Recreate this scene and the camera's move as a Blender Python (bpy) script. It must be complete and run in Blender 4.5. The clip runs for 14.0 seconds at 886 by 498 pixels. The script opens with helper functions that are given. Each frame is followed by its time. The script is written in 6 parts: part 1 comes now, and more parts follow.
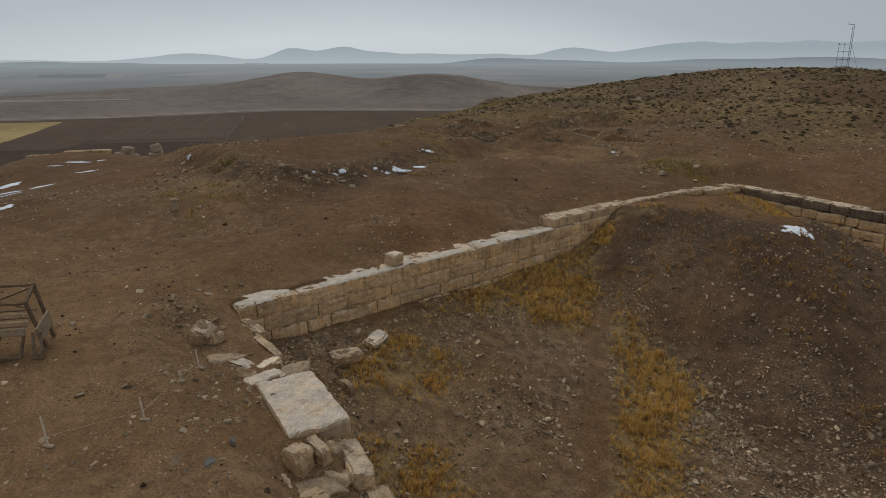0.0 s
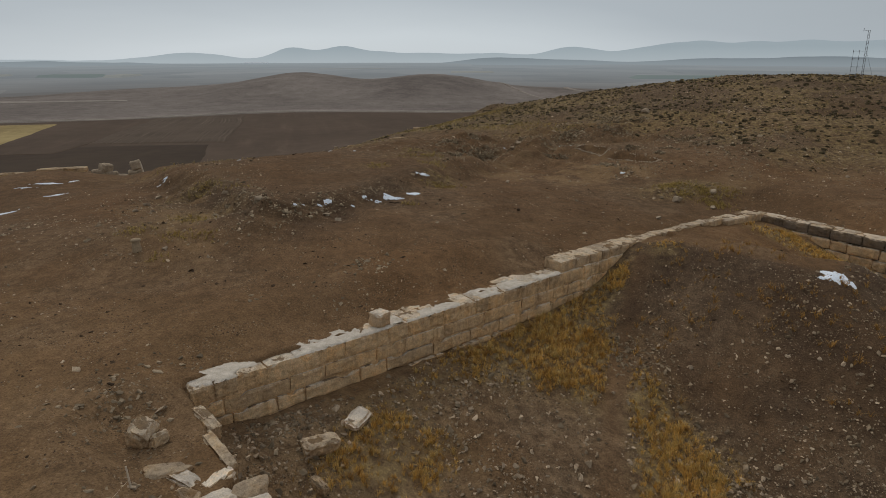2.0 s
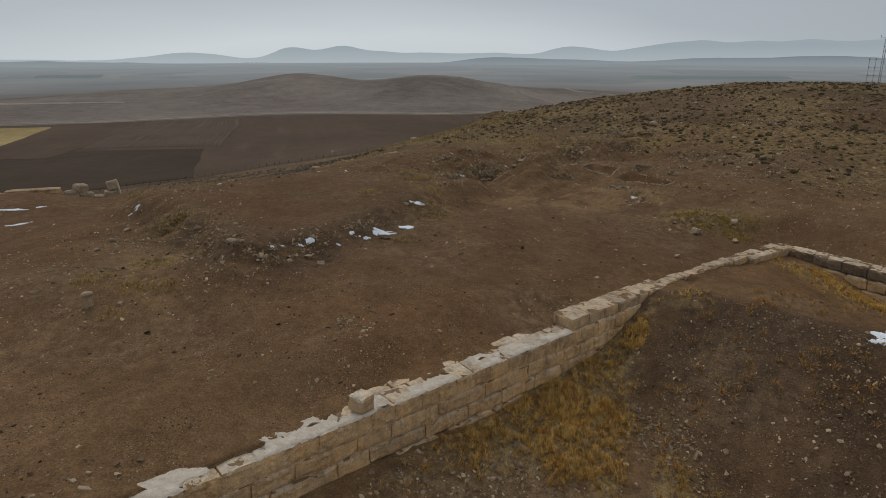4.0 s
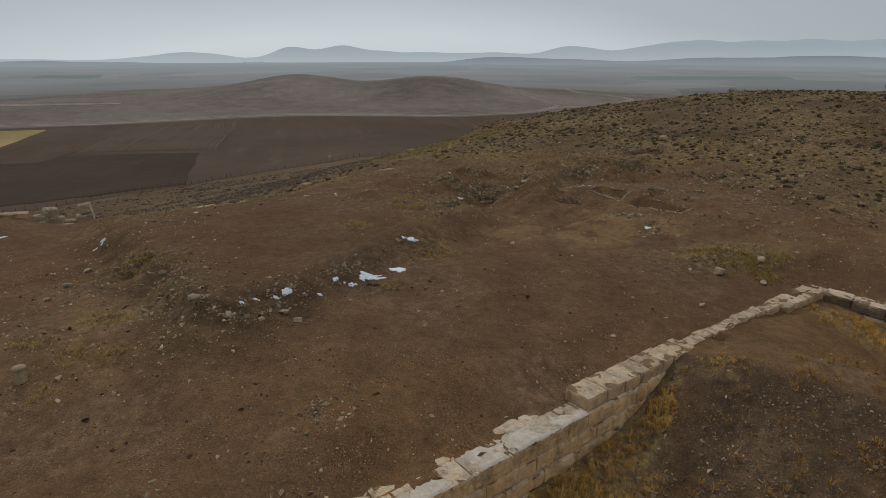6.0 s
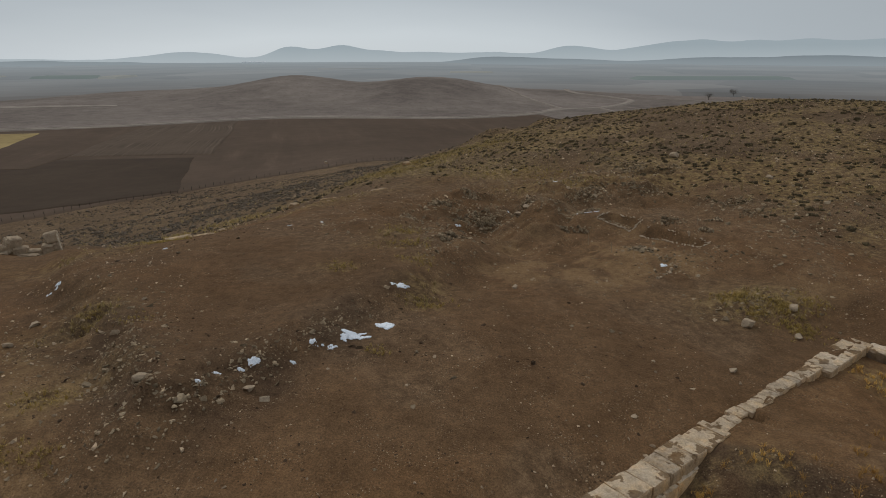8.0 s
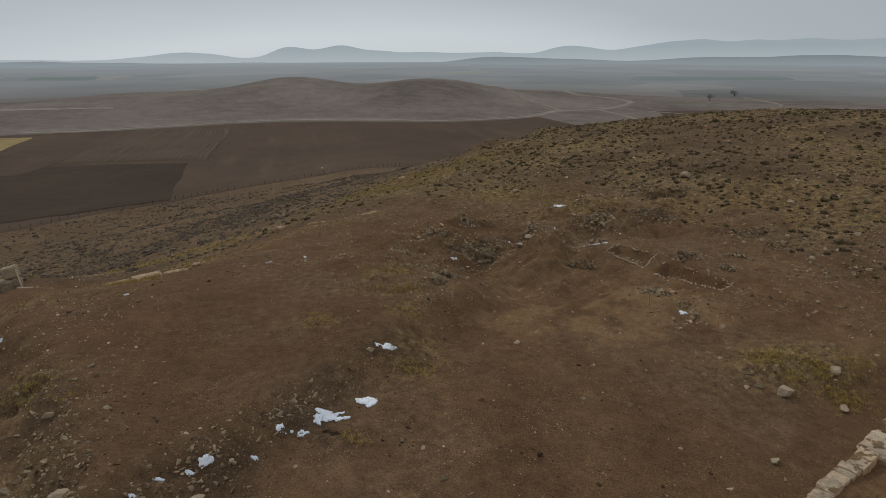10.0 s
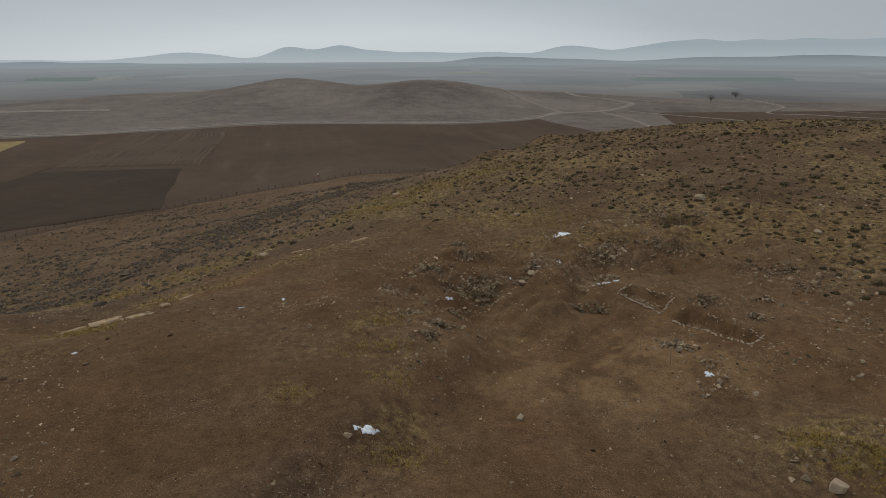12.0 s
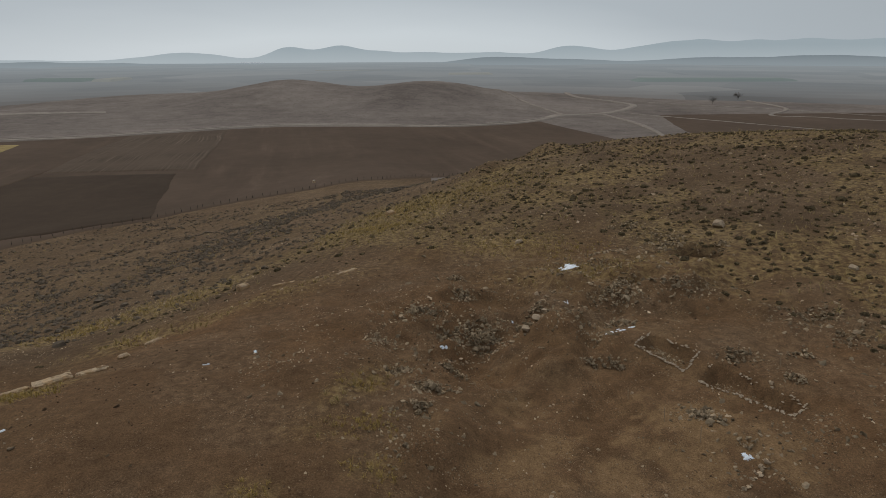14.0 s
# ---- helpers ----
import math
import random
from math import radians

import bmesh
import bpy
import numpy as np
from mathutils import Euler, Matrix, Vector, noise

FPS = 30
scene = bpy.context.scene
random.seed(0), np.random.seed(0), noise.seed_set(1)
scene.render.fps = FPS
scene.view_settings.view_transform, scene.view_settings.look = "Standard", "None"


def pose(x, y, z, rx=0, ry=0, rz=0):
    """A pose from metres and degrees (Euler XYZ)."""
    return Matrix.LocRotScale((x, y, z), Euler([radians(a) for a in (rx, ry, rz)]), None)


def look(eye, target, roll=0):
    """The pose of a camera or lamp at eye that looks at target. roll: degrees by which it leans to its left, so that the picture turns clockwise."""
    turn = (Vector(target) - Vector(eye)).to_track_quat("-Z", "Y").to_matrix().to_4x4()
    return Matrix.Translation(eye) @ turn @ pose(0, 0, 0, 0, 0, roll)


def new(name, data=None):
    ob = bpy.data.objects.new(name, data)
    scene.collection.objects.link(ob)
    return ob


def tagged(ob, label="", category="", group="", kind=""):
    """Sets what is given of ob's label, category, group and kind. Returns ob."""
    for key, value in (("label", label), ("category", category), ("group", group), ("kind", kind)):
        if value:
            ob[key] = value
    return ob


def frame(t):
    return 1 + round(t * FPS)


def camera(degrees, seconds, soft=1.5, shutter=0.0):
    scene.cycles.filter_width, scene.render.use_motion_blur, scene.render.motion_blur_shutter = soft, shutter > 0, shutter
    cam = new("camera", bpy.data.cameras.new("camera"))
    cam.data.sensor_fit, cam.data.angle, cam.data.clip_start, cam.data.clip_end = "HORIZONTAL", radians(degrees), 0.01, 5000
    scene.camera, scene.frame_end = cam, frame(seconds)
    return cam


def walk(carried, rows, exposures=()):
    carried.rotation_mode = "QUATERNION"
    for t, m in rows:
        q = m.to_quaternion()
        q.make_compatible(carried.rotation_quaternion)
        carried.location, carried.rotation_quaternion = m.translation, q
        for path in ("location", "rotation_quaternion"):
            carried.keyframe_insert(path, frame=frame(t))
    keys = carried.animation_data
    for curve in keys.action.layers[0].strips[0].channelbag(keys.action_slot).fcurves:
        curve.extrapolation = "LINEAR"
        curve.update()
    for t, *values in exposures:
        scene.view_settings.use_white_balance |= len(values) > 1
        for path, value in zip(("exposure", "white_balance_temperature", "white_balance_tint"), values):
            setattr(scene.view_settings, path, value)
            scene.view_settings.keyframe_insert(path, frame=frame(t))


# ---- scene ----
cam = camera(71.2, 14.0, soft=0.65)
METRES, EYE, TILT, LEAN, TURN = 27.0, 6.3, -17.0, 0.0, 0.0
ROWS = [
    (0.0, 0.0, 0.0, 0.0, 0.0, 0.0, 0.0),
    (0.5, 0.0022, 0.027, 0.0175, -0.0, -0.01, -0.0),
    (1.0, 0.0043, 0.0543, 0.0347, -0.01, -0.03, 0.02),
    (1.5, 0.0064, 0.0817, 0.0521, -0.01, -0.04, 0.03),
    (2.0, 0.0083, 0.1092, 0.0693, -0.01, -0.07, 0.01),
    (2.5, 0.0102, 0.1372, 0.0866, -0.01, -0.09, 0.0),
    (3.0, 0.0118, 0.1653, 0.1043, -0.02, -0.09, 0.01),
    (5.5, 0.0203, 0.31, 0.1954, -0.03, -0.14, 0.07),
    (6.0, 0.0222, 0.3397, 0.2138, -0.04, -0.15, 0.03),
    (6.5, 0.0241, 0.3695, 0.2325, -0.05, -0.17, 0.03),
    (7.0, 0.026, 0.3997, 0.2514, -0.06, -0.19, 0.05),
    (7.5, 0.0285, 0.4299, 0.2707, -0.07, -0.19, 0.08),
    (8.0, 0.0313, 0.4606, 0.2897, -0.08, -0.19, 0.08),
    (10.5, 0.045, 0.6154, 0.3865, -0.11, -0.19, 0.2),
    (11.0, 0.048, 0.6476, 0.4063, -0.1, -0.19, 0.22),
    (11.5, 0.0513, 0.6802, 0.4255, -0.1, -0.2, 0.21),
    (12.0, 0.0541, 0.7135, 0.4445, -0.13, -0.21, 0.2),
    (12.5, 0.0573, 0.7473, 0.4637, -0.11, -0.2, 0.19),
    (13.0, 0.0602, 0.781, 0.4832, -0.11, -0.2, 0.18),
    (13.5, 0.063, 0.8158, 0.5017, -0.12, -0.21, 0.18),
    (14.0, 0.0657, 0.8513, 0.5199, -0.12, -0.21, 0.2),
]
walk(cam, [(t, pose(0, 0, EYE, TILT, LEAN, TURN) @ pose(METRES * x, METRES * y, METRES * z, 90 + pitch, roll, yaw)) for t, x, y, z, yaw, pitch, roll in ROWS])

# ---- sky and light ----
world = bpy.data.worlds.new("overcast_sky")
scene.world = world
world.use_nodes = True
wn, wl = world.node_tree.nodes, world.node_tree.links
wn.clear()
w_out = wn.new("ShaderNodeOutputWorld")
w_bg = wn.new("ShaderNodeBackground")
w_sky = wn.new("ShaderNodeTexSky")
w_sky.sky_type, w_sky.sun_disc = "NISHITA", False
w_sky.sun_elevation, w_sky.sun_rotation = radians(44), radians(331)
w_sky.air_density, w_sky.dust_density, w_sky.altitude = 1.0, 6.0, 1800
w_grey = wn.new("ShaderNodeHueSaturation")
w_grey.inputs["Saturation"].default_value, w_grey.inputs["Value"].default_value = 0.25, 0.06
w_co = wn.new("ShaderNodeTexCoord")
w_sep = wn.new("ShaderNodeSeparateXYZ")
w_ramp = wn.new("ShaderNodeValToRGB")
w_noise = wn.new("ShaderNodeTexNoise")
w_noise.inputs["Scale"].default_value, w_noise.inputs["Detail"].default_value = 2.2, 4.0
w_map = wn.new("ShaderNodeMapping")
w_map.inputs["Scale"].default_value = (1.0, 1.0, 6.0)
w_add = wn.new("ShaderNodeMath")
w_add.operation = "MULTIPLY_ADD"
w_add.inputs[1].default_value, w_add.inputs[2].default_value = 0.05, -0.025
w_sum = wn.new("ShaderNodeMath")
w_sum.operation = "ADD"
ramp = w_ramp.color_ramp
ramp.elements[0].position, ramp.elements[0].color = 0.0, (0.588, 0.643, 0.677, 1)
ramp.elements[1].position, ramp.elements[1].color = 1.0, (0.50, 0.535, 0.585, 1)
for pos, col in ((0.03, (0.588, 0.647, 0.686, 1)), (0.10, (0.424, 0.477, 0.520, 1)), (0.22, (0.362, 0.404, 0.438, 1)), (0.5, (0.455, 0.487, 0.535, 1))):
    e = ramp.elements.new(pos)
    e.color = col
w_mix = wn.new("ShaderNodeMix")
w_mix.data_type = "RGBA"
w_mix.inputs["Factor"].default_value = 0.85
wl.new(w_co.outputs["Generated"], w_sep.inputs[0])
wl.new(w_co.outputs["Generated"], w_map.inputs["Vector"])
wl.new(w_map.outputs["Vector"], w_noise.inputs["Vector"])
wl.new(w_noise.outputs["Fac"], w_add.inputs[0])
wl.new(w_add.outputs[0], w_sum.inputs[0])
w_side = wn.new("ShaderNodeMath")
w_side.operation = "MULTIPLY_ADD"
w_side.inputs[1].default_value = 0.24
w_sq = wn.new("ShaderNodeMath")
w_sq.operation = "MULTIPLY"
w_off = wn.new("ShaderNodeMath")
w_off.operation, w_off.inputs[1].default_value = "ADD", 0.10
wl.new(w_sep.outputs["X"], w_off.inputs[0])
wl.new(w_off.outputs[0], w_sq.inputs[0])
wl.new(w_off.outputs[0], w_sq.inputs[1])
wl.new(w_sq.outputs[0], w_side.inputs[0])
wl.new(w_sep.outputs["Z"], w_side.inputs[2])
wl.new(w_side.outputs[0], w_sum.inputs[1])
wl.new(w_sum.outputs[0], w_ramp.inputs["Fac"])
wl.new(w_sky.outputs["Color"], w_grey.inputs["Color"])
wl.new(w_grey.outputs["Color"], w_mix.inputs["A"])
wl.new(w_ramp.outputs["Color"], w_mix.inputs["B"])
wl.new(w_mix.outputs["Result"], w_bg.inputs["Color"])
w_bg.inputs["Strength"].default_value = 1.0
wl.new(w_bg.outputs[0], w_out.inputs[0])

sun = new("sun", bpy.data.lights.new("sun", "SUN"))
sun.data.energy, sun.data.angle, sun.data.color = 1.0, radians(16), (1.0, 0.95, 0.88)
sun.matrix_basis = look((-25, 45, 50), (0, 0, 0))

# ---- materials ----
def shader(name, rough=0.9, gloss=0.05):
    m = bpy.data.materials.new(name)
    m.use_nodes = True
    b = m.node_tree.nodes["Principled BSDF"]
    b.inputs["Roughness"].default_value = rough
    b.inputs["Specular IOR Level"].default_value = gloss
    return m, m.node_tree.nodes, m.node_tree.links, b


def noise_node(n, l, vec, scale, detail=4.0, rough=0.6):
    t = n.new("ShaderNodeTexNoise")
    t.inputs["Scale"].default_value, t.inputs["Detail"].default_value, t.inputs["Roughness"].default_value = scale, detail, rough
    l.new(vec, t.inputs["Vector"])
    return t.outputs["Fac"]


def ramp_node(n, l, fac, stops):
    r = n.new("ShaderNodeValToRGB")
    els = r.color_ramp.elements
    els[0].position, els[0].color = stops[0][0], (*stops[0][1], 1)
    els[1].position, els[1].color = stops[-1][0], (*stops[-1][1], 1)
    for p, c in stops[1:-1]:
        els.new(p).color = (*c, 1)
    l.new(fac, r.inputs["Fac"])
    return r.outputs["Color"]


def mix_node(n, l, fac, a, b, how="MIX"):
    m = n.new("ShaderNodeMix")
    m.data_type, m.blend_type = "RGBA", how
    for key, value in (("Factor", fac), ("A", a), ("B", b)):
        if isinstance(value, (int, float)):
            m.inputs[key].default_value = value
        elif isinstance(value, tuple):
            m.inputs[key].default_value = (*value, 1)
        else:
            l.new(value, m.inputs[key])
    return m.outputs["Result"]


def maths(n, l, how, a, b):
    m = n.new("ShaderNodeMath")
    m.operation, m.use_clamp = how, True
    for i, value in enumerate((a, b)):
        if isinstance(value, (int, float)):
            m.inputs[i].default_value = value
        else:
            l.new(value, m.inputs[i])
    return m.outputs[0]


def bump_node(n, l, b, fac, strength, distance):
    k = n.new("ShaderNodeBump")
    k.inputs["Strength"].default_value, k.inputs["Distance"].default_value = strength, distance
    l.new(fac, k.inputs["Height"])
    l.new(k.outputs["Normal"], b.inputs["Normal"])


def world_place(n):
    return n.new("ShaderNodeNewGeometry").outputs["Position"]


def plain_material(name, dark, light, scale, rough=0.9, spread=0.18, bump_by=0.4, deep=0.02, vary=0.0, place="object"):
    """Two tones, mottled at two scales, with a fine relief; vary: how far each piece differs."""
    m, n, l, b = shader(name, rough)
    vec = world_place(n) if place == "world" else n.new("ShaderNodeTexCoord").outputs["Object"]
    big, small = noise_node(n, l, vec, scale, 5.0, 0.65), noise_node(n, l, vec, scale * 9, 4.0, 0.7)
    col = ramp_node(n, l, big, ((0.5 - spread, dark), (0.5 + spread, light)))
    fine = ramp_node(n, l, small, ((0.25, (0.62, 0.62, 0.62)), (0.75, (1.25, 1.25, 1.25))))
    col = mix_node(n, l, 0.8, col, fine, "MULTIPLY")
    if vary:
        rnd = n.new("ShaderNodeNewGeometry").outputs["Random Per Island"]
        tone = ramp_node(n, l, rnd, ((0.0, (1 - vary, 1 - vary, 1 - vary)), (1.0, (1 + vary, 1 + vary, 1 + vary))))
        col = mix_node(n, l, 1.0, col, tone, "MULTIPLY")
    l.new(col, b.inputs["Base Color"])
    bump_node(n, l, b, small, bump_by, deep)
    return m


def soil_material():
    m, n, l, b = shader("soil", 0.95)
    vec = world_place(n)
    huge, big = noise_node(n, l, vec, 0.07, 5.0, 0.55), noise_node(n, l, vec, 0.42, 6.0, 0.6)
    mid, small = noise_node(n, l, vec, 2.6, 5.0, 0.7), noise_node(n, l, vec, 17.0, 4.0, 0.75)
    col = ramp_node(n, l, big, ((0.3, (0.142, 0.082, 0.040)), (0.5, (0.188, 0.109, 0.054)), (0.72, (0.230, 0.137, 0.070))))
    red = ramp_node(n, l, huge, ((0.38, (0.90, 0.90, 0.90)), (0.52, (1.0, 1.0, 1.0)), (0.66, (1.14, 1.05, 0.94))))
    col = mix_node(n, l, 0.9, col, red, "MULTIPLY")
    names = {}
    for key in ("grass", "gravel", "pale", "dark", "khaki"):
        a = n.new("ShaderNodeAttribute")
        a.attribute_name = key
        names[key] = a.outputs["Fac"]
    dull = ramp_node(n, l, big, ((0.32, (0.092, 0.060, 0.034)), (0.52, (0.122, 0.081, 0.047)), (0.7, (0.158, 0.108, 0.065))))
    col = mix_node(n, l, maths(n, l, "MULTIPLY", names["khaki"], 0.9), col, dull)
    gravel = ramp_node(n, l, mid, ((0.35, (0.140, 0.094, 0.058)), (0.65, (0.300, 0.206, 0.122))))
    col = mix_node(n, l, maths(n, l, "MULTIPLY", names["gravel"], 0.75), col, gravel)
    col = mix_node(n, l, maths(n, l, "MULTIPLY", names["pale"], 0.8), col, (0.305, 0.190, 0.094))
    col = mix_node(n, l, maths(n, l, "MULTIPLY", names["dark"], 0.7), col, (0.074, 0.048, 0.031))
    straw = ramp_node(n, l, mid, ((0.3, (0.180, 0.124, 0.056)), (0.7, (0.330, 0.232, 0.100))))
    speck = ramp_node(n, l, mid, ((0.38, (0.0, 0.0, 0.0)), (0.6, (1.0, 1.0, 1.0))))
    col = mix_node(n, l, maths(n, l, "MULTIPLY", names["grass"], speck), col, straw)
    tone = ramp_node(n, l, mid, ((0.30, (0.68, 0.68, 0.68)), (0.70, (1.26, 1.26, 1.26))))
    col = mix_node(n, l, 0.8, col, tone, "MULTIPLY")
    grain = ramp_node(n, l, small, ((0.32, (0.58, 0.58, 0.58)), (0.68, (1.36, 1.36, 1.36))))
    col = mix_node(n, l, 0.9, col, grain, "MULTIPLY")
    patch = ramp_node(n, l, noise_node(n, l, vec, 0.55, 4.0, 0.65), ((0.44, (0.06, 0.06, 0.06)), (0.66, (1.0, 1.0, 1.0))))
    for size, share, tint, low in ((4.2, 0.80, (0.075, 0.048, 0.028), 0.16), (8.0, 0.62, (0.070, 0.045, 0.026), 0.20), (15.0, 0.5, (0.085, 0.055, 0.032), 0.24), (5.2, 0.86, (0.30, 0.235, 0.16), 0.14), (9.5, 0.74, (0.33, 0.25, 0.165), 0.18), (17.0, 0.62, (0.33, 0.24, 0.15), 0.22)):
        col = pebbles(n, l, vec, col, size, share, tint, low, patch)
    l.new(col, b.inputs["Base Color"])
    rough = mix_node(n, l, 0.5, mid, small)
    bump_node(n, l, b, rough, 1.0, 0.11)
    return m


def pebbles(n, l, vec, col, size, share, tint, low, patch):
    pebble = n.new("ShaderNodeTexVoronoi")
    pebble.inputs["Scale"].default_value = size
    l.new(vec, pebble.inputs["Vector"])
    dots = ramp_node(n, l, pebble.outputs["Distance"], ((low, (1.0, 1.0, 1.0)), (low + 0.07, (0.0, 0.0, 0.0))))
    pick = n.new("ShaderNodeSeparateColor")
    l.new(pebble.outputs["Color"], pick.inputs[0])
    some = maths(n, l, "GREATER_THAN", pick.outputs[0], share)
    return mix_node(n, l, maths(n, l, "MULTIPLY", maths(n, l, "MULTIPLY", dots, some), patch), col, tint)


def limestone_material(name, top, side, stain, mud=0.57, blots=0.6, relief=0.11):
    """Pale worn tops and browner, stained faces; lichen and pits."""
    m, n, l, b = shader(name, 0.88)
    vec = n.new("ShaderNodeNewGeometry").outputs["Position"]
    facing = n.new("ShaderNodeSeparateXYZ")
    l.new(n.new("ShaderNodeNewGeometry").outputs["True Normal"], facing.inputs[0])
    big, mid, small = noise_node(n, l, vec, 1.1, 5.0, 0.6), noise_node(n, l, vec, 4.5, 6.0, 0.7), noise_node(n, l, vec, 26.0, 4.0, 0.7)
    facing_tone = maths(n, l, "ADD", maths(n, l, "MULTIPLY", facing.outputs["Z"], 0.9), maths(n, l, "MULTIPLY", mid, 0.25))
    col = ramp_node(n, l, facing_tone, ((0.35, side), (0.8, top)))
    spot = ramp_node(n, l, mid, ((0.40, (1.0, 1.0, 1.0)), (0.60, (0.0, 0.0, 0.0))))
    blot = ramp_node(n, l, big, ((0.44, (0.0, 0.0, 0.0)), (0.56, (1.0, 1.0, 1.0))))
    col = mix_node(n, l, maths(n, l, "MULTIPLY", maths(n, l, "MULTIPLY", spot, blot), blots), col, stain)
    crust = noise_node(n, l, vec, 1.7, 5.0, 0.55)
    cover = ramp_node(n, l, crust, ((mud, (0.0, 0.0, 0.0)), (mud + 0.02, (1.0, 1.0, 1.0))))
    upward = ramp_node(n, l, facing.outputs["Z"], ((0.6, (0.0, 0.0, 0.0)), (0.9, (0.85, 0.85, 0.85))))
    col = mix_node(n, l, maths(n, l, "MULTIPLY", cover, upward), col, (0.175, 0.115, 0.064))
    run = n.new("ShaderNodeMapping")
    run.inputs["Scale"].default_value = (5.0, 5.0, 0.7)
    l.new(vec, run.inputs["Vector"])
    streak = ramp_node(n, l, noise_node(n, l, run.outputs["Vector"], 1.0, 4.0, 0.6), ((0.30, (0.70, 0.64, 0.56)), (0.44, (0.98, 0.95, 0.90)), (0.64, (1.10, 1.08, 1.05))))
    col = mix_node(n, l, 0.8, col, streak, "MULTIPLY")
    grain = ramp_node(n, l, small, ((0.25, (0.55, 0.55, 0.55)), (0.75, (1.28, 1.28, 1.28))))
    col = mix_node(n, l, 0.8, col, grain, "MULTIPLY")
    warm = ramp_node(n, l, noise_node(n, l, vec, 2.3, 4.0, 0.6), ((0.38, (0.86, 0.86, 0.88)), (0.52, (1.0, 0.98, 0.95)), (0.66, (1.12, 1.0, 0.84))))
    col = mix_node(n, l, 0.8, col, warm, "MULTIPLY")
    rnd = n.new("ShaderNodeObjectInfo").outputs["Random"]
    tone = ramp_node(n, l, rnd, ((0.0, (0.84, 0.83, 0.82)), (0.5, (1.02, 0.97, 0.90)), (1.0, (1.10, 1.09, 1.07))))
    col = mix_node(n, l, 1.0, col, tone, "MULTIPLY")
    l.new(col, b.inputs["Base Color"])
    pits = n.new("ShaderNodeTexVoronoi")
    pits.inputs["Scale"].default_value = 7.0
    l.new(vec, pits.inputs["Vector"])
    rough = mix_node(n, l, 0.3, mix_node(n, l, 0.35, mid, small), pits.outputs["Distance"])
    bump_node(n, l, b, rough, 1.0, relief)
    return m


def leaf_material(name, dark, light, rough=0.8):
    m, n, l, b = shader(name, rough)
    rnd = n.new("ShaderNodeNewGeometry").outputs["Random Per Island"]
    spot = noise_node(n, l, world_place(n), 0.5, 3.0)
    col = ramp_node(n, l, maths(n, l, "ADD", maths(n, l, "MULTIPLY", rnd, 0.55), maths(n, l, "MULTIPLY", spot, 0.5)), ((0.15, dark), (0.8, light)))
    l.new(col, b.inputs["Base Color"])
    return m


def field_material(name, dark, light, streak=0.0, run=(40.0, 1.4), scale=0.03, specks=0.0, turn=None):
    """Worked land: broad mottling, and ragged streaks left by the plough where they show."""
    m, n, l, b = shader(name, 0.95)
    vec = world_place(n)
    big, small = noise_node(n, l, vec, scale, 5.0, 0.6), noise_node(n, l, vec, scale * 9, 4.0, 0.7)
    col = ramp_node(n, l, mix_node(n, l, 0.4, big, small), ((0.36, dark), (0.64, light)))
    if specks:
        dots = n.new("ShaderNodeTexVoronoi")
        dots.inputs["Scale"].default_value = 0.34
        l.new(vec, dots.inputs["Vector"])
        bush = ramp_node(n, l, dots.outputs["Distance"], ((0.16, (1 - specks, 1 - specks, 1 - specks)), (0.30, (1.0, 1.0, 1.0))))
        col = mix_node(n, l, maths(n, l, "MULTIPLY", small, 1.2), col, mix_node(n, l, 1.0, col, bush, "MULTIPLY"))
    if streak:
        rows = n.new("ShaderNodeMapping")
        rows.inputs["Scale"].default_value = (*run, 1.0)
        if turn is None:
            l.new(n.new("ShaderNodeTexCoord").outputs["UV"], rows.inputs["Vector"])
        else:
            rows.vector_type = "TEXTURE"
            rows.inputs["Scale"].default_value = (1 / run[0], 1 / run[1], 1.0)
            rows.inputs["Rotation"].default_value = (0, 0, radians(turn))
            l.new(vec, rows.inputs["Vector"])
        drawn = noise_node(n, l, rows.outputs["Vector"], 1.0, 3.0, 0.65)
        line = ramp_node(n, l, drawn, ((0.40, (1 - 0.4 * streak, 1 - 0.4 * streak, 1 - 0.4 * streak)), (0.56, (1.0, 1.0, 1.0)), (0.70, (1 + streak, 1 + streak, 1 + streak))))
        patch = ramp_node(n, l, noise_node(n, l, vec, scale * 1.6, 3.0, 0.6), ((0.40, (0.1, 0.1, 0.1)), (0.60, (1.0, 1.0, 1.0))))
        col = mix_node(n, l, patch, col, mix_node(n, l, 1.0, col, line, "MULTIPLY"))
    l.new(col, b.inputs["Base Color"])
    return m


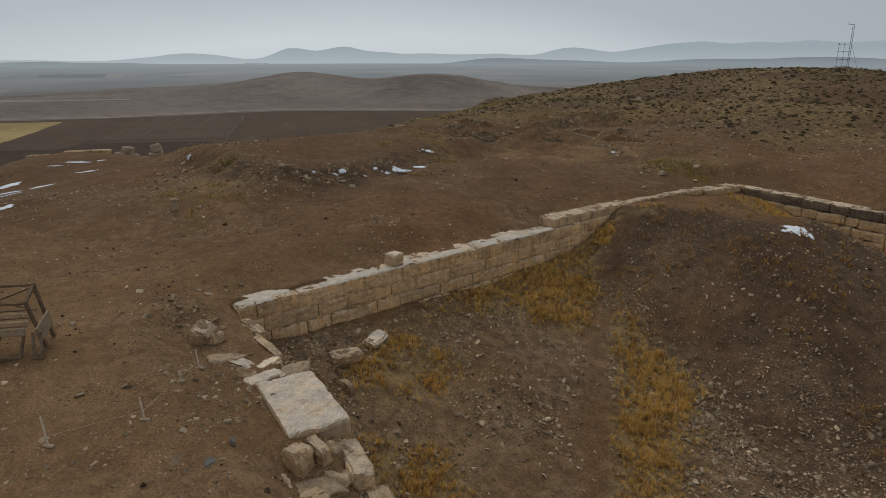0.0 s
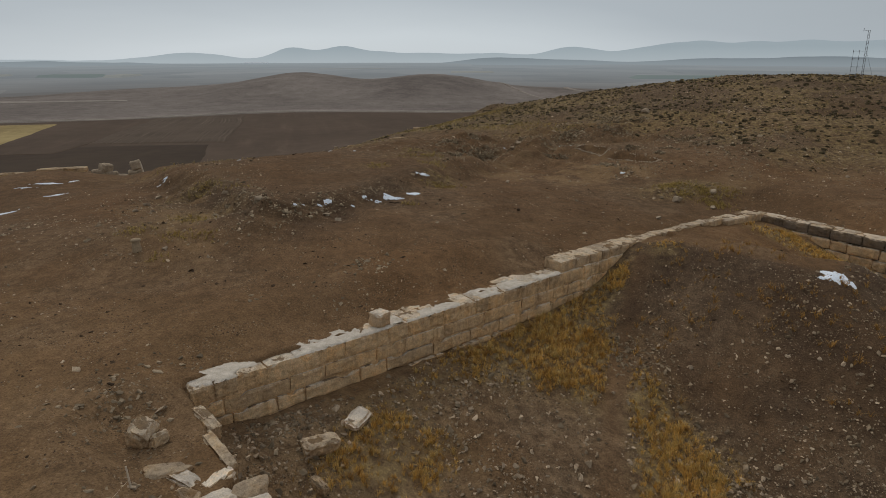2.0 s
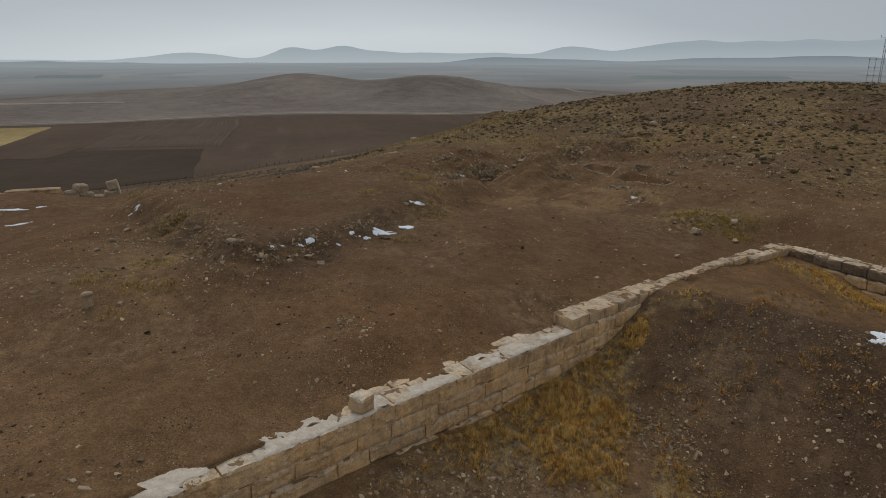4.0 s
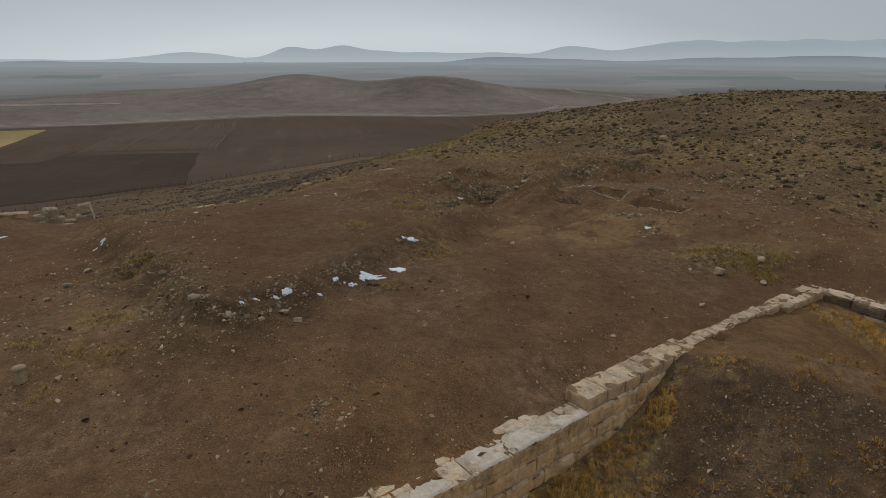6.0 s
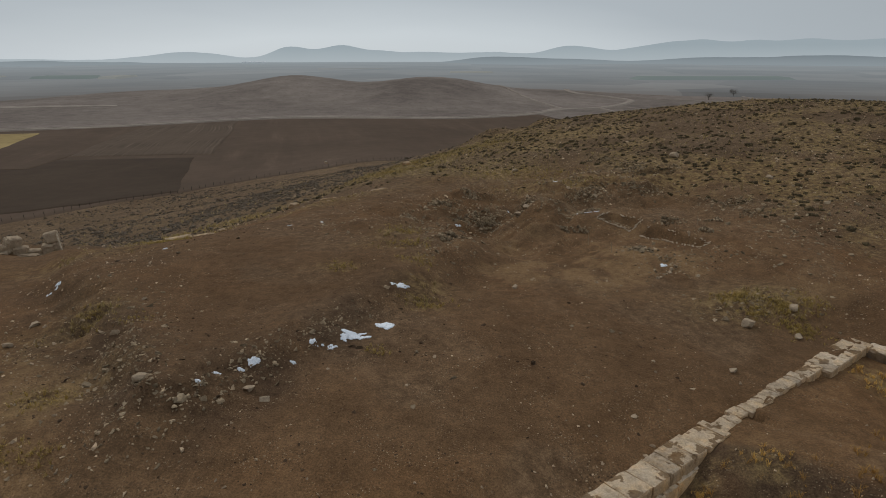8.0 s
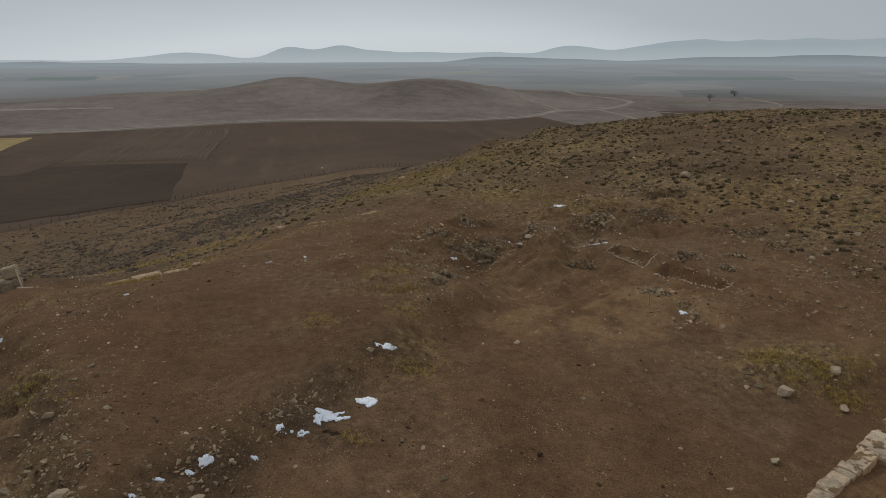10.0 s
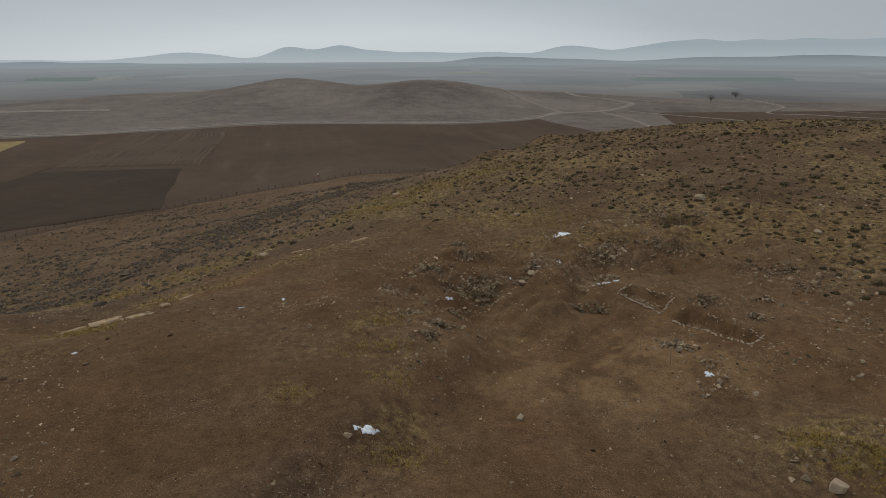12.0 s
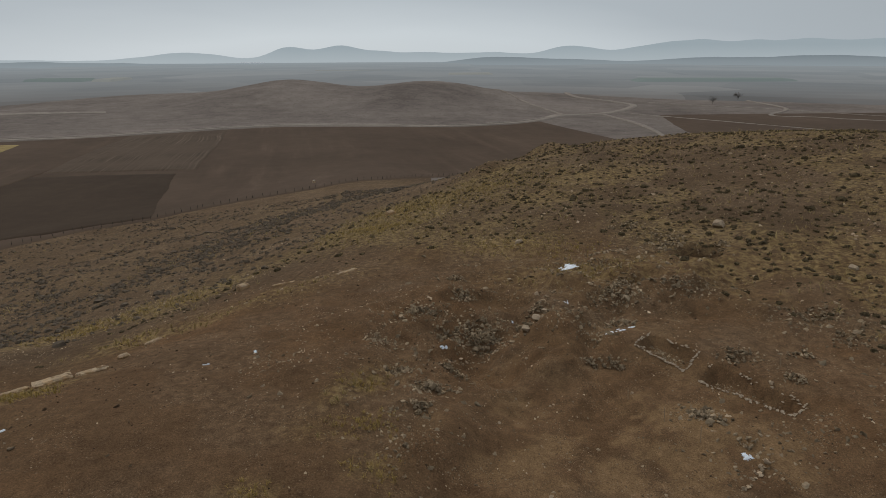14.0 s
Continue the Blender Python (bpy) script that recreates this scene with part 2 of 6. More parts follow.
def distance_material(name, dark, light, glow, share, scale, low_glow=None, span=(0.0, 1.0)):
    """The far distance, with the haze of misty air mixed in as emission; thickest on the plain."""
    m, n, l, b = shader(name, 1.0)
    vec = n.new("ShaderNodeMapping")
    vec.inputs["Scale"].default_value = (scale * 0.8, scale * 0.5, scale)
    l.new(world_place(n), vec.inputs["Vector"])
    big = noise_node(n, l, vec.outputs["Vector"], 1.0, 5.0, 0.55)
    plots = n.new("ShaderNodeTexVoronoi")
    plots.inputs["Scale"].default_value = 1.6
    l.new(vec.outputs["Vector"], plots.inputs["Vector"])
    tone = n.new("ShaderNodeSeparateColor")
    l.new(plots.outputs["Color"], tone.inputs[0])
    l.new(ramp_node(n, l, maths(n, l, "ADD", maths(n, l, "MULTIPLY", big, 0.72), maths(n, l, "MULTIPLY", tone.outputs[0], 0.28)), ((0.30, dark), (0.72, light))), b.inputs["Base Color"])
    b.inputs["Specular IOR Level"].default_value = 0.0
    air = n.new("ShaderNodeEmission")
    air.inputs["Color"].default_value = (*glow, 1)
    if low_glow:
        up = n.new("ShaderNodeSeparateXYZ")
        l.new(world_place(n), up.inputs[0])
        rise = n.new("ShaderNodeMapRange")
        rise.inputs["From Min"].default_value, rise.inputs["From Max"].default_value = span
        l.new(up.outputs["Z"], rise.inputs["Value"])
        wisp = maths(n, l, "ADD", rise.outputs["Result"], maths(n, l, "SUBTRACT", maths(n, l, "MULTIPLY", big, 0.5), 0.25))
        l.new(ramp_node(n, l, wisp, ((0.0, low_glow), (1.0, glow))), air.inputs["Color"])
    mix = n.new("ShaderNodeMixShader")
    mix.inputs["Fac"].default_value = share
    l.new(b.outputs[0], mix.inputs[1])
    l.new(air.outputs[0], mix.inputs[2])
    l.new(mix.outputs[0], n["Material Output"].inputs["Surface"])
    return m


SOIL = soil_material()
# face colours lifted to offset shade on faces turned from the sun
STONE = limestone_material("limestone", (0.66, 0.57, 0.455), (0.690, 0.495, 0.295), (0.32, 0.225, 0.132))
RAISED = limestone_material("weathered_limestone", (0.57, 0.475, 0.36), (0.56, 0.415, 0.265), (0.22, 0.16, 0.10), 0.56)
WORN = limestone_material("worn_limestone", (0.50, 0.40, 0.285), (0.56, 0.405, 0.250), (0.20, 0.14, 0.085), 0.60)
SLAB = limestone_material("pale_slab_limestone", (0.72, 0.645, 0.545), (0.60, 0.45, 0.30), (0.34, 0.26, 0.18), 0.70, 0.35, 0.045)
CRUST = plain_material("lime_crust", (0.45, 0.38, 0.295), (0.66, 0.58, 0.475), 5.0, bump_by=0.3)
# pale tops over much darker brown faces
STONE_DARK = limestone_material("dark_faced_stone", (0.60, 0.50, 0.385), (0.215, 0.168, 0.124), (0.095, 0.075, 0.057))
ROCK = plain_material("pale_rock", (0.28, 0.212, 0.142), (0.48, 0.378, 0.262), 2.2, vary=0.0)
COBBLE = plain_material("pale_cobble", (0.34, 0.265, 0.185), (0.55, 0.445, 0.325), 2.2, vary=0.0)
# twig colour lightened to put haze on the far trees
TWIG = leaf_material("bare_twigs", (0.110, 0.096, 0.085), (0.180, 0.160, 0.140))
RUBBLE = plain_material("rubble", (0.285, 0.207, 0.132), (0.52, 0.398, 0.268), 1.5, vary=0.5, place="world")
GRIT = plain_material("dark_rubble", (0.165, 0.121, 0.075), (0.325, 0.245, 0.156), 1.5, vary=0.4, place="world")
DUSTY = plain_material("dusty_rubble", (0.195, 0.145, 0.090), (0.40, 0.308, 0.200), 1.5, vary=0.45, place="world")
CLOD = plain_material("dark_clod", (0.058, 0.037, 0.022), (0.110, 0.072, 0.044), 1.5, vary=0.35, place="world")
SNOW = plain_material("old_snow", (0.72, 0.77, 0.82), (0.86, 0.89, 0.92), 2.5, rough=0.6, bump_by=0.3)
STRAW = leaf_material("dry_straw", (0.41, 0.244, 0.055), (0.90, 0.570, 0.175))
DULL_STRAW = leaf_material("dull_straw", (0.23, 0.160, 0.044), (0.52, 0.375, 0.125))
PALE_STRAW = leaf_material("pale_straw", (0.40, 0.27, 0.09), (0.72, 0.52, 0.20))
RUST = leaf_material("rusty_weed", (0.23, 0.121, 0.032), (0.48, 0.270, 0.078))
SCRUB = leaf_material("dark_scrub", (0.030, 0.022, 0.012), (0.108, 0.081, 0.043))
SCRUB_GREY = leaf_material("grey_scrub", (0.056, 0.044, 0.031), (0.160, 0.124, 0.088))
TUSSOCK = leaf_material("dull_tussock", (0.165, 0.122, 0.052), (0.47, 0.355, 0.155))
WOOD = plain_material("weathered_wood", (0.105, 0.068, 0.042), (0.215, 0.148, 0.095), 6.0, spread=0.2)
WOOD_PALE = plain_material("pale_board", (0.25, 0.182, 0.118), (0.40, 0.305, 0.205), 6.0, spread=0.2)
PEG = plain_material("pale_stick", (0.52, 0.425, 0.31), (0.72, 0.61, 0.46), 9.0)
SLATE = plain_material("blue_grey_stone", (0.125, 0.116, 0.102), (0.195, 0.182, 0.162), 3.0)
# steel lightened for the haze in front of the mast
STEEL = plain_material("dull_steel", (0.18, 0.18, 0.185), (0.26, 0.26, 0.265), 8.0, rough=0.55)
BARK = plain_material("bark", (0.05, 0.042, 0.035), (0.09, 0.078, 0.065), 3.0)
PLOUGHED = field_material("ploughed_soil", (0.055, 0.0385, 0.0262), (0.072, 0.0508, 0.0345), 0.10, (16.0, 1.2))
TILLED = field_material("tilled_soil", (0.090, 0.0645, 0.0455), (0.119, 0.0870, 0.0620), 0.75, (60.0, 0.5))
FALLOW = field_material("fallow_soil", (0.0825, 0.0572, 0.0398), (0.1125, 0.0786, 0.0550), 0.22, (0.16, 0.012), 0.02, turn=14)
STUBBLE = field_material("straw_stubble", (0.25, 0.185, 0.080), (0.40, 0.305, 0.140), 0.25, (26.0, 1.0))
# dry steppe, its base colour paled and greyed for haze at this distance
STEPPE = field_material("hazy_steppe", (0.124, 0.101, 0.086), (0.240, 0.202, 0.171), 0.0, (1.0, 1.0), 0.012, 0.35)
TRACK = field_material("dirt_road", (0.20, 0.168, 0.138), (0.31, 0.266, 0.222), 0.0, (1.0, 1.0), 0.15)

# ---- the lie of the land ----
PLAIN = -20.0
RU, RV = (0.788, 0.616), (0.616, -0.788)      # along the long ashlar wall; from its face into the dug room
PENS = ((11.68, 50.86, -50.0, 1.22, 0.60), (13.9, 47.72, -53.0, 1.9, 0.52))   # two dug pits: middle, turn, half-length, half-width
HOLLOW = (17.5, 62.2)                         # a dug hollow on the hillside
ROOM = (-5.73, 18.08)                         # the room's corner


def to_uv(x, y):
    return (x - ROOM[0]) * RU[0] + (y - ROOM[1]) * RU[1], (x - ROOM[0]) * RV[0] + (y - ROOM[1]) * RV[1]


def to_xy(u, v):
    return ROOM[0] + u * RU[0] + v * RV[0], ROOM[1] + u * RU[1] + v * RV[1]


def step(a, b, x):
    q = np.clip((x - a) / (b - a), 0.0, 1.0)
    return q * q * (3 - 2 * q)


def lattice(i, j, seed):
    n = (i.astype(np.int64) * 374761393 + j.astype(np.int64) * 668265263 + seed * 974634777) & 0x7FFFFFFF
    n = ((n ^ (n >> 13)) * 1274126177) & 0x7FFFFFFF
    return ((n ^ (n >> 16)) & 0xFFFF) / 65535.0


def vnoise(x, y, seed=0):
    i, j = np.floor(x), np.floor(y)
    fx, fy = x - i, y - j
    fx, fy = fx * fx * (3 - 2 * fx), fy * fy * (3 - 2 * fy)
    a, b = lattice(i, j, seed), lattice(i + 1, j, seed)
    c, d = lattice(i, j + 1, seed), lattice(i + 1, j + 1, seed)
    return (a + (b - a) * fx) * (1 - fy) + (c + (d - c) * fx) * fy - 0.5


def fbm(x, y, size, seed=0, octaves=4, gain=0.5):
    total, amp = 0.0, 1.0
    for k in range(octaves):
        total = total + amp * vnoise(x / size + 17.3 * k, y / size - 9.1 * k, seed + k)
        size, amp = size * 0.5, amp * gain
    return total


def bump(x, y, cx, cy, rx, ry, turn=0.0):
    c, s = math.cos(math.radians(turn)), math.sin(math.radians(turn))
    a, b = ((x - cx) * c + (y - cy) * s) / rx, (-(x - cx) * s + (y - cy) * c) / ry
    return np.exp(-0.5 * (a * a + b * b))


def soft_drop(s, width):
    """0 before s = 0, then rising one for one."""
    return width * np.logaddexp(0.0, s / width)


def in_room(u, v):
    """1 inside the dug room, 0 outside; the edges lie inside the walls."""
    u = np.where(u < 10, u + 0.10 * np.clip(v - 4.6, 0, 6) - 0.45 * step(4.4, 3.2, v), u)
    soft = 0.4 * np.clip(v - 12.5, 0, 8)
    return step(-1.35 - soft, -1.1 + soft, u) * step(-0.5, -0.25, v) * (1 - step(30.2 - soft, 30.5 + soft, u)) * (1 - step(26.0, 34.0, v))


def room_floor(u, v):
    w = np.clip(v, 0, None)
    floor = -2.42 + 0.35 * step(9.0, 15.0, u) * step(4.0, 1.0, w) - 0.34 * soft_drop(w - 0.9, 0.3) + 0.32 * soft_drop(w - 8.6, 0.9)
    floor = floor + 0.35 * np.exp(-np.clip(u + 1.0, 0, None) / 1.2)
    # spoil mound: a ridge with an even slope all round
    ax, ay, bx, by = 19.4, 0.3, 21.4, 6.6
    q = np.clip(((u - ax) * (bx - ax) + (v - ay) * (by - ay)) / ((bx - ax) ** 2 + (by - ay) ** 2), 0, 1)
    far = np.hypot(u - ax - q * (bx - ax), v - ay - q * (by - ay))
    mound = -0.38 - 0.13 * step(1.3, 0.1, v) - 0.49 * soft_drop(far - 1.1, 0.16)
    mound = np.where(u > 21.0, np.maximum(mound, -0.50 - 0.10 * (u - 21.0) - 0.30 * soft_drop(v - 1.0 - 0.12 * (29.0 - u), 0.5)), mound)
    return np.logaddexp(floor * 5, mound * 5) / 5


def mound_top(u, v):
    """1 on the smooth trodden top of the spoil mound."""
    return step(-0.9, -0.3, u - 19.4 - 0.32 * (v - 0.3)) * step(7.6, 6.6, v + 0.55 * np.clip(u - 22.0, 0, 9))


def terrace(x, y):
    d1 = -0.83 * (x + 7.4) + 0.555 * (y - 27.3)
    d2 = 0.80 * (x + 7.4) + 0.60 * (y - 27.3)
    rill = fbm(x * 0.55 + y * 0.83, x * 0.83 - y * 0.55, 1.0, 6, 3)
    d = np.minimum(d1 + 0.9 * rill * step(-2.0, -9.0, x), d2) + 0.7 * fbm(x, y, 3.0, 5)
    return step(0.0, 2.3, d) * (1 - step(46.0, 58.0, y)), d


def height(x, y, fine=True):
    x, y = np.asarray(x, float), np.asarray(y, float)
    near = step(150.0, 110.0, np.hypot(x, y - 45.0))
    z = -0.62 + 0.72 * step(27.0, 36.0, y - 0.6 * x) * step(20.0, 27.0, y + 0.2 * x) - 0.45 * bump(x, y, 7, 45, 4.5, 3.5) - 0.45 * step(-16.0, -26.0, x) * step(70.0, 40.0, y)
    z = z + 0.6 * bump(x, y, -7.7, 29.4, 1.6, 1.3)
    top, edge = terrace(x, y)
    if fine:
        z = z + 0.42 * np.exp(-((edge - 1.0) / 1.3) ** 2) * step(-3.0, -8.0, x) * step(44.0, 40.0, y) * fbm(x, y, 1.0, 27, 3, 0.6)
    z = z + 0.95 * top - 0.5 * bump(x, y, -8.0, 37.0, 3.6, 3.0) - 0.7 * bump(x, y, 3.0, 51.4, 3.2, 2.4) - 0.5 * bump(x, y, 11.5, 39.2, 5.0, 3.0) + 0.42 * bump(x, y, -1.0, 26.4, 6.5, 3.6, 38)
    # the hill, and its long shoulder to the east
    z = z + 4.95 * bump(x, y, 46, 87, 20, 25) + 2.0 * bump(x, y, 98, 75, 26, 34) + 0.5 * bump(x, y, 20, 62, 9, 9)
    # dug-over ground with heaps and hollows
    dug = bump(x, y, 4.0, 53.0, 6.5, 5.0) + 0.8 * bump(x, y, 13.0, 56.0, 5.0, 5.0)
    dug = dug * (1 - np.clip(1.5 * bump(x, y, 13.0, 49.8, 2.2, 3.8, 20), 0, 1))
    z = z + dug * (1.5 * fbm(x, y, 3.6, 21, 4) + 0.6 * fbm(x, y, 1.5, 25, 4, 0.6) - 0.25)
    z = z + 0.9 * bump(x, y, 1.2, 57.0, 2.6, 1.8, 40) - 0.9 * bump(x, y, 4.6, 53.6, 2.0, 1.3, 40)
    z = z + 0.4 * bump(x, y, 8.5, 52.6, 3.4, 0.8, -28) - 0.55 * bump(x, y, 10.5, 49.0, 3.6, 1.6, -28)
    for cx, cy, turn, far_, wide in PENS:
        c, q = math.cos(math.radians(turn)), math.sin(math.radians(turn))
        p, w = np.abs((x - cx) * c + (y - cy) * q), np.abs(-(x - cx) * q + (y - cy) * c)
        z = z - 0.42 * step(far_ - 0.02, far_ - 0.24, p) * step(wide - 0.02, wide - 0.22, w)
    z = z + 0.55 * bump(x, y, 14.6, 39.6, 1.8, 1.0, 10)
    z = z - 1.9 * np.clip(1.6 * bump(x, y, *HOLLOW, 0.8, 0.7), 0, 1) ** 2
    z = z - 0.6 * bump(x, y, -27.5, 51.8, 6.0, 2.6) - 0.5 * bump(x, y, -25.0, 51.6, 2.0, 1.5) - 0.85 * bump(x, y, -20.0, 51.0, 4.0, 3.4)
    # two stony knolls where the ridge ends
    z = z + 1.3 * bump(x, y, 7.8, 105.0, 2.4, 2.0) + 2.0 * bump(x, y, 19.0, 128.0, 3.0, 2.2)
    # slopes to the plain on all sides
    rim = -0.9 * x + 0.45 * y + 2.0 * fbm(x, y, 22.0, 31, 2)
    rim = rim - 18.0 * bump(x, y, -29, 49, 6.0, 6.5)
    z = z - 0.40 * step(0.0, 0.7, rim - 35.8 - 1.3 * fbm(x, y, 2.2, 33, 3)) * step(44.0, 48.0, y) * step(84.0, 70.0, y)
    drop = 0.275 * soft_drop(rim - 34.0, 3.0) + 0.26 * soft_drop(y - 121.0 - 0.1 * x, 5.0) * step(-25.0, 25.0, x)
    drop = drop + 0.25 * soft_drop(x - 120.0, 8.0) + 0.25 * soft_drop(-y - 40.0, 8.0) + 0.2 * soft_drop(-x - 48.0, 6.0) * step(60.0, 20.0, y)
    z = z - drop
    z = PLAIN + 4.2 * np.logaddexp(0, (z - PLAIN) / 4.2)
    # the twin-humped hill across the road and low swells further out
    z = z + 11.2 * bump(x, y, -8, 500, 36, 60) + 10.2 * bump(x, y, -116, 510, 35, 58) + 5.6 * bump(x, y, -66, 515, 92, 60)
    z = z + 2.4 * step(300, 420, y) * fbm(x, y, 55.0, 43, 5) * (bump(x, y, -60, 510, 110, 70))
    z = z + 3.0 * bump(x, y, 70, 540, 45, 60) + 4.0 * bump(x, y, -205, 530, 55, 60)
    far = step(160.0, 420.0, np.hypot(x, y - 45.0))
    z = z + far * 1.2 * fbm(x, y, 240.0, 41, 3)
    if fine:
        z = z + near * (0.32 * fbm(x, y, 6.0, 51, 4) + 0.05 * fbm(x, y, 0.55, 61, 2))
    u, v = to_uv(x, y)
    inside = in_room(u, v)
    bed = room_floor(u, v)
    if fine:
        bed = bed + 0.22 * fbm(x, y, 2.2, 71, 4) + 0.04 * fbm(x, y, 0.4, 81, 2)
    z = z * (1 - inside) + bed * inside
    # earth packed up to the top of the wall behind it
    lip = step(-3.4, -0.75, v) * (1 - inside) * step(-2.0, 0.5, u) * step(34.0, 28.0, u) * (v < 0.3)
    soil = (0.24 * fbm(x, y, 0.9, 91, 3) if fine else 0)
    level = -0.985 + 0.055 * step(6.0, 8.5, u) + 0.12 * step(12.5, 16.0, u) + 0.10 * step(17.0, 21.0, u) - 0.22 * step(22.0, 30.0, u) + soil * step(-0.15, -0.5, v)
    z = z * (1 - lip) + level * lip
    lip = step(34.0, 30.6, u) * (u > 30.3) * step(-3.0, -0.5, v) * step(24.0, 18.0, v)
    z = z * (1 - lip) + (-1.12 - 0.03 * v) * lip
    lip = step(-3.8, -2.6, u) * (1 - inside) * step(-0.6, 0.6, v) * step(30.0, 14.0, v) * (u < 0.0)
    return z * (1 - lip) + (-1.12 - 0.34 * np.clip(v - 7.2, 0, 2.6) * step(-3.6, -2.4, u) + (0.12 * fbm(x, y, 0.9, 95, 3) if fine else 0)) * lip

# ---- end of the land ----

# ---- mesh helpers ----


def mesh_of(name, verts, faces, material, smooth=False):
    me = bpy.data.meshes.new(name)
    me.from_pydata(np.asarray(verts, float).tolist(), [], np.asarray(faces).tolist() if isinstance(faces, np.ndarray) else faces)
    me.materials.append(material)
    if smooth:
        me.polygons.foreach_set("use_smooth", np.ones(len(me.polygons), bool))
    me.update()
    return me


def thing(name, me, label, category, group="", kind="", parent=None):
    ob = new(name, me)
    if parent is not None:
        ob.parent = parent
    return tagged(ob, label, category, group, kind)


def base(name, place, label, category, turn=0.0, group="", kind=""):
    """An Empty at the foot of a thing, which its parts hang on."""
    ob = new(name)
    ob.matrix_basis = pose(*place, 0, 0, turn)
    return tagged(ob, label, category, group, kind)


def part(name, bm, material, parent, label=""):
    me = bpy.data.meshes.new(name)
    bm.to_mesh(me)
    bm.free()
    me.materials.append(material)
    ob = new(name, me)
    ob.parent = parent
    return tagged(ob, label)


def beam(a, b, wide, deep=None, taper=1.0, sides=4):
    """A bar from a to b with chamfered section."""
    bm = bmesh.new()
    a, b = Vector(a), Vector(b)
    deep = deep or wide
    axis = (b - a).normalized()
    side = axis.cross(Vector((0, 0, 1)) if abs(axis.z) < 0.9 else Vector((1, 0, 0))).normalized()
    up = side.cross(axis)
    rings = []
    for end, k in ((a, 1.0), (b, taper)):
        ring = []
        if sides == 4:
            c = 0.8
            spots = ((1, c), (c, 1), (-c, 1), (-1, c), (-1, -c), (-c, -1), (c, -1), (1, -c))
        else:
            spots = [(math.cos(2 * math.pi * i / sides), math.sin(2 * math.pi * i / sides)) for i in range(sides)]
        for p, q in spots:
            ring.append(bm.verts.new(end + side * p * wide * k / 2 + up * q * deep * k / 2))
        rings.append(ring)
    n = len(rings[0])
    for i in range(n):
        bm.faces.new((rings[0][i], rings[0][(i + 1) % n], rings[1][(i + 1) % n], rings[1][i]))
    bm.faces.new(rings[0][::-1])
    bm.faces.new(rings[1])
    bmesh.ops.recalc_face_normals(bm, faces=bm.faces)
    return bm


def hull_rock(seed, flat=0.65, points=13):
    """An angular stone: the hull of a few random points."""
    r = np.random.default_rng(seed)
    p = r.normal(size=(points, 3))
    p /= np.linalg.norm(p, axis=1)[:, None]
    p *= r.uniform(0.75, 1.0, (points, 1))
    p *= (1.0, r.uniform(0.65, 1.0), flat * r.uniform(0.7, 1.15))
    bm = bmesh.new()
    vs = [bm.verts.new(q) for q in p]
    bmesh.ops.convex_hull(bm, input=vs)
    loose = [v for v in bm.verts if not v.link_faces]
    bmesh.ops.delete(bm, geom=loose, context="VERTS")
    bmesh.ops.triangulate(bm, faces=bm.faces)
    bm.verts.index_update()
    out = np.array([v.co[:] for v in bm.verts]), np.array([[v.index for v in f.verts] for f in bm.faces])
    bm.free()
    return out


ROCKS = [hull_rock(s, 0.45 + 0.04 * (s % 8), 9 + s % 4) for s in range(24)]


def turned(count, r, tilt=0.35):
    """Random turns about z with a little tilt, as matrices."""
    a = r.uniform(0, 2 * np.pi, count)
    tx, ty = r.normal(0, tilt, count), r.normal(0, tilt, count)
    ca, sa, cx, sx, cy, sy = np.cos(a), np.sin(a), np.cos(tx), np.sin(tx), np.cos(ty), np.sin(ty)
    one, nil = np.ones(count), np.zeros(count)
    rz = np.stack([np.stack([ca, -sa, nil], 1), np.stack([sa, ca, nil], 1), np.stack([nil, nil, one], 1)], 1)
    rx = np.stack([np.stack([one, nil, nil], 1), np.stack([nil, cx, -sx], 1), np.stack([nil, sx, cx], 1)], 1)
    ry = np.stack([np.stack([cy, nil, sy], 1), np.stack([nil, one, nil], 1), np.stack([-sy, nil, cy], 1)], 1)
    return rx @ ry @ rz


def strewn(name, shapes, places, sizes, material, label, category, tilt=0.35, seed=1):
    """Many small pieces at their places, joined into one object."""
    r = np.random.default_rng(seed)
    places, sizes = np.asarray(places), np.asarray(sizes)
    which = r.integers(0, len(shapes), len(places))
    verts, faces, first = [], [], 0
    for k, (v, f) in enumerate(shapes):
        at = np.nonzero(which == k)[0]
        if not len(at):
            continue
        m = turned(len(at), r, tilt)
        p = np.einsum("nij,vj->nvi", m, v) * sizes[at][:, None, None] + places[at][:, None, :]
        verts.append(p.reshape(-1, 3))
        faces.append((f[None] + (np.arange(len(at)) * len(v))[:, None, None]).reshape(-1, f.shape[1]) + first)
        first += len(at) * len(v)
    me = mesh_of(name, np.concatenate(verts), np.concatenate(faces), material)
    return thing(name, me, label, category, kind="stuff")


def on_ground(x, y, sink=0.0):
    return np.stack([x, y, height(x, y) - sink], 1)


# ---- the ground, one sheet ----
def lines(lo, hi, pitch, to_lo, to_hi, grow_lo, grow_hi):
    out = list(np.arange(lo, hi, pitch))
    s, p = pitch, hi
    while p < to_hi:
        out.append(p)
        s *= grow_hi if p < hi + 60 else 1.09
        p += s
    s, p = pitch, lo
    while p > to_lo:
        s *= grow_lo if p > lo - 60 else 1.12
        p -= s
        out.insert(0, p)
    return np.array(out)


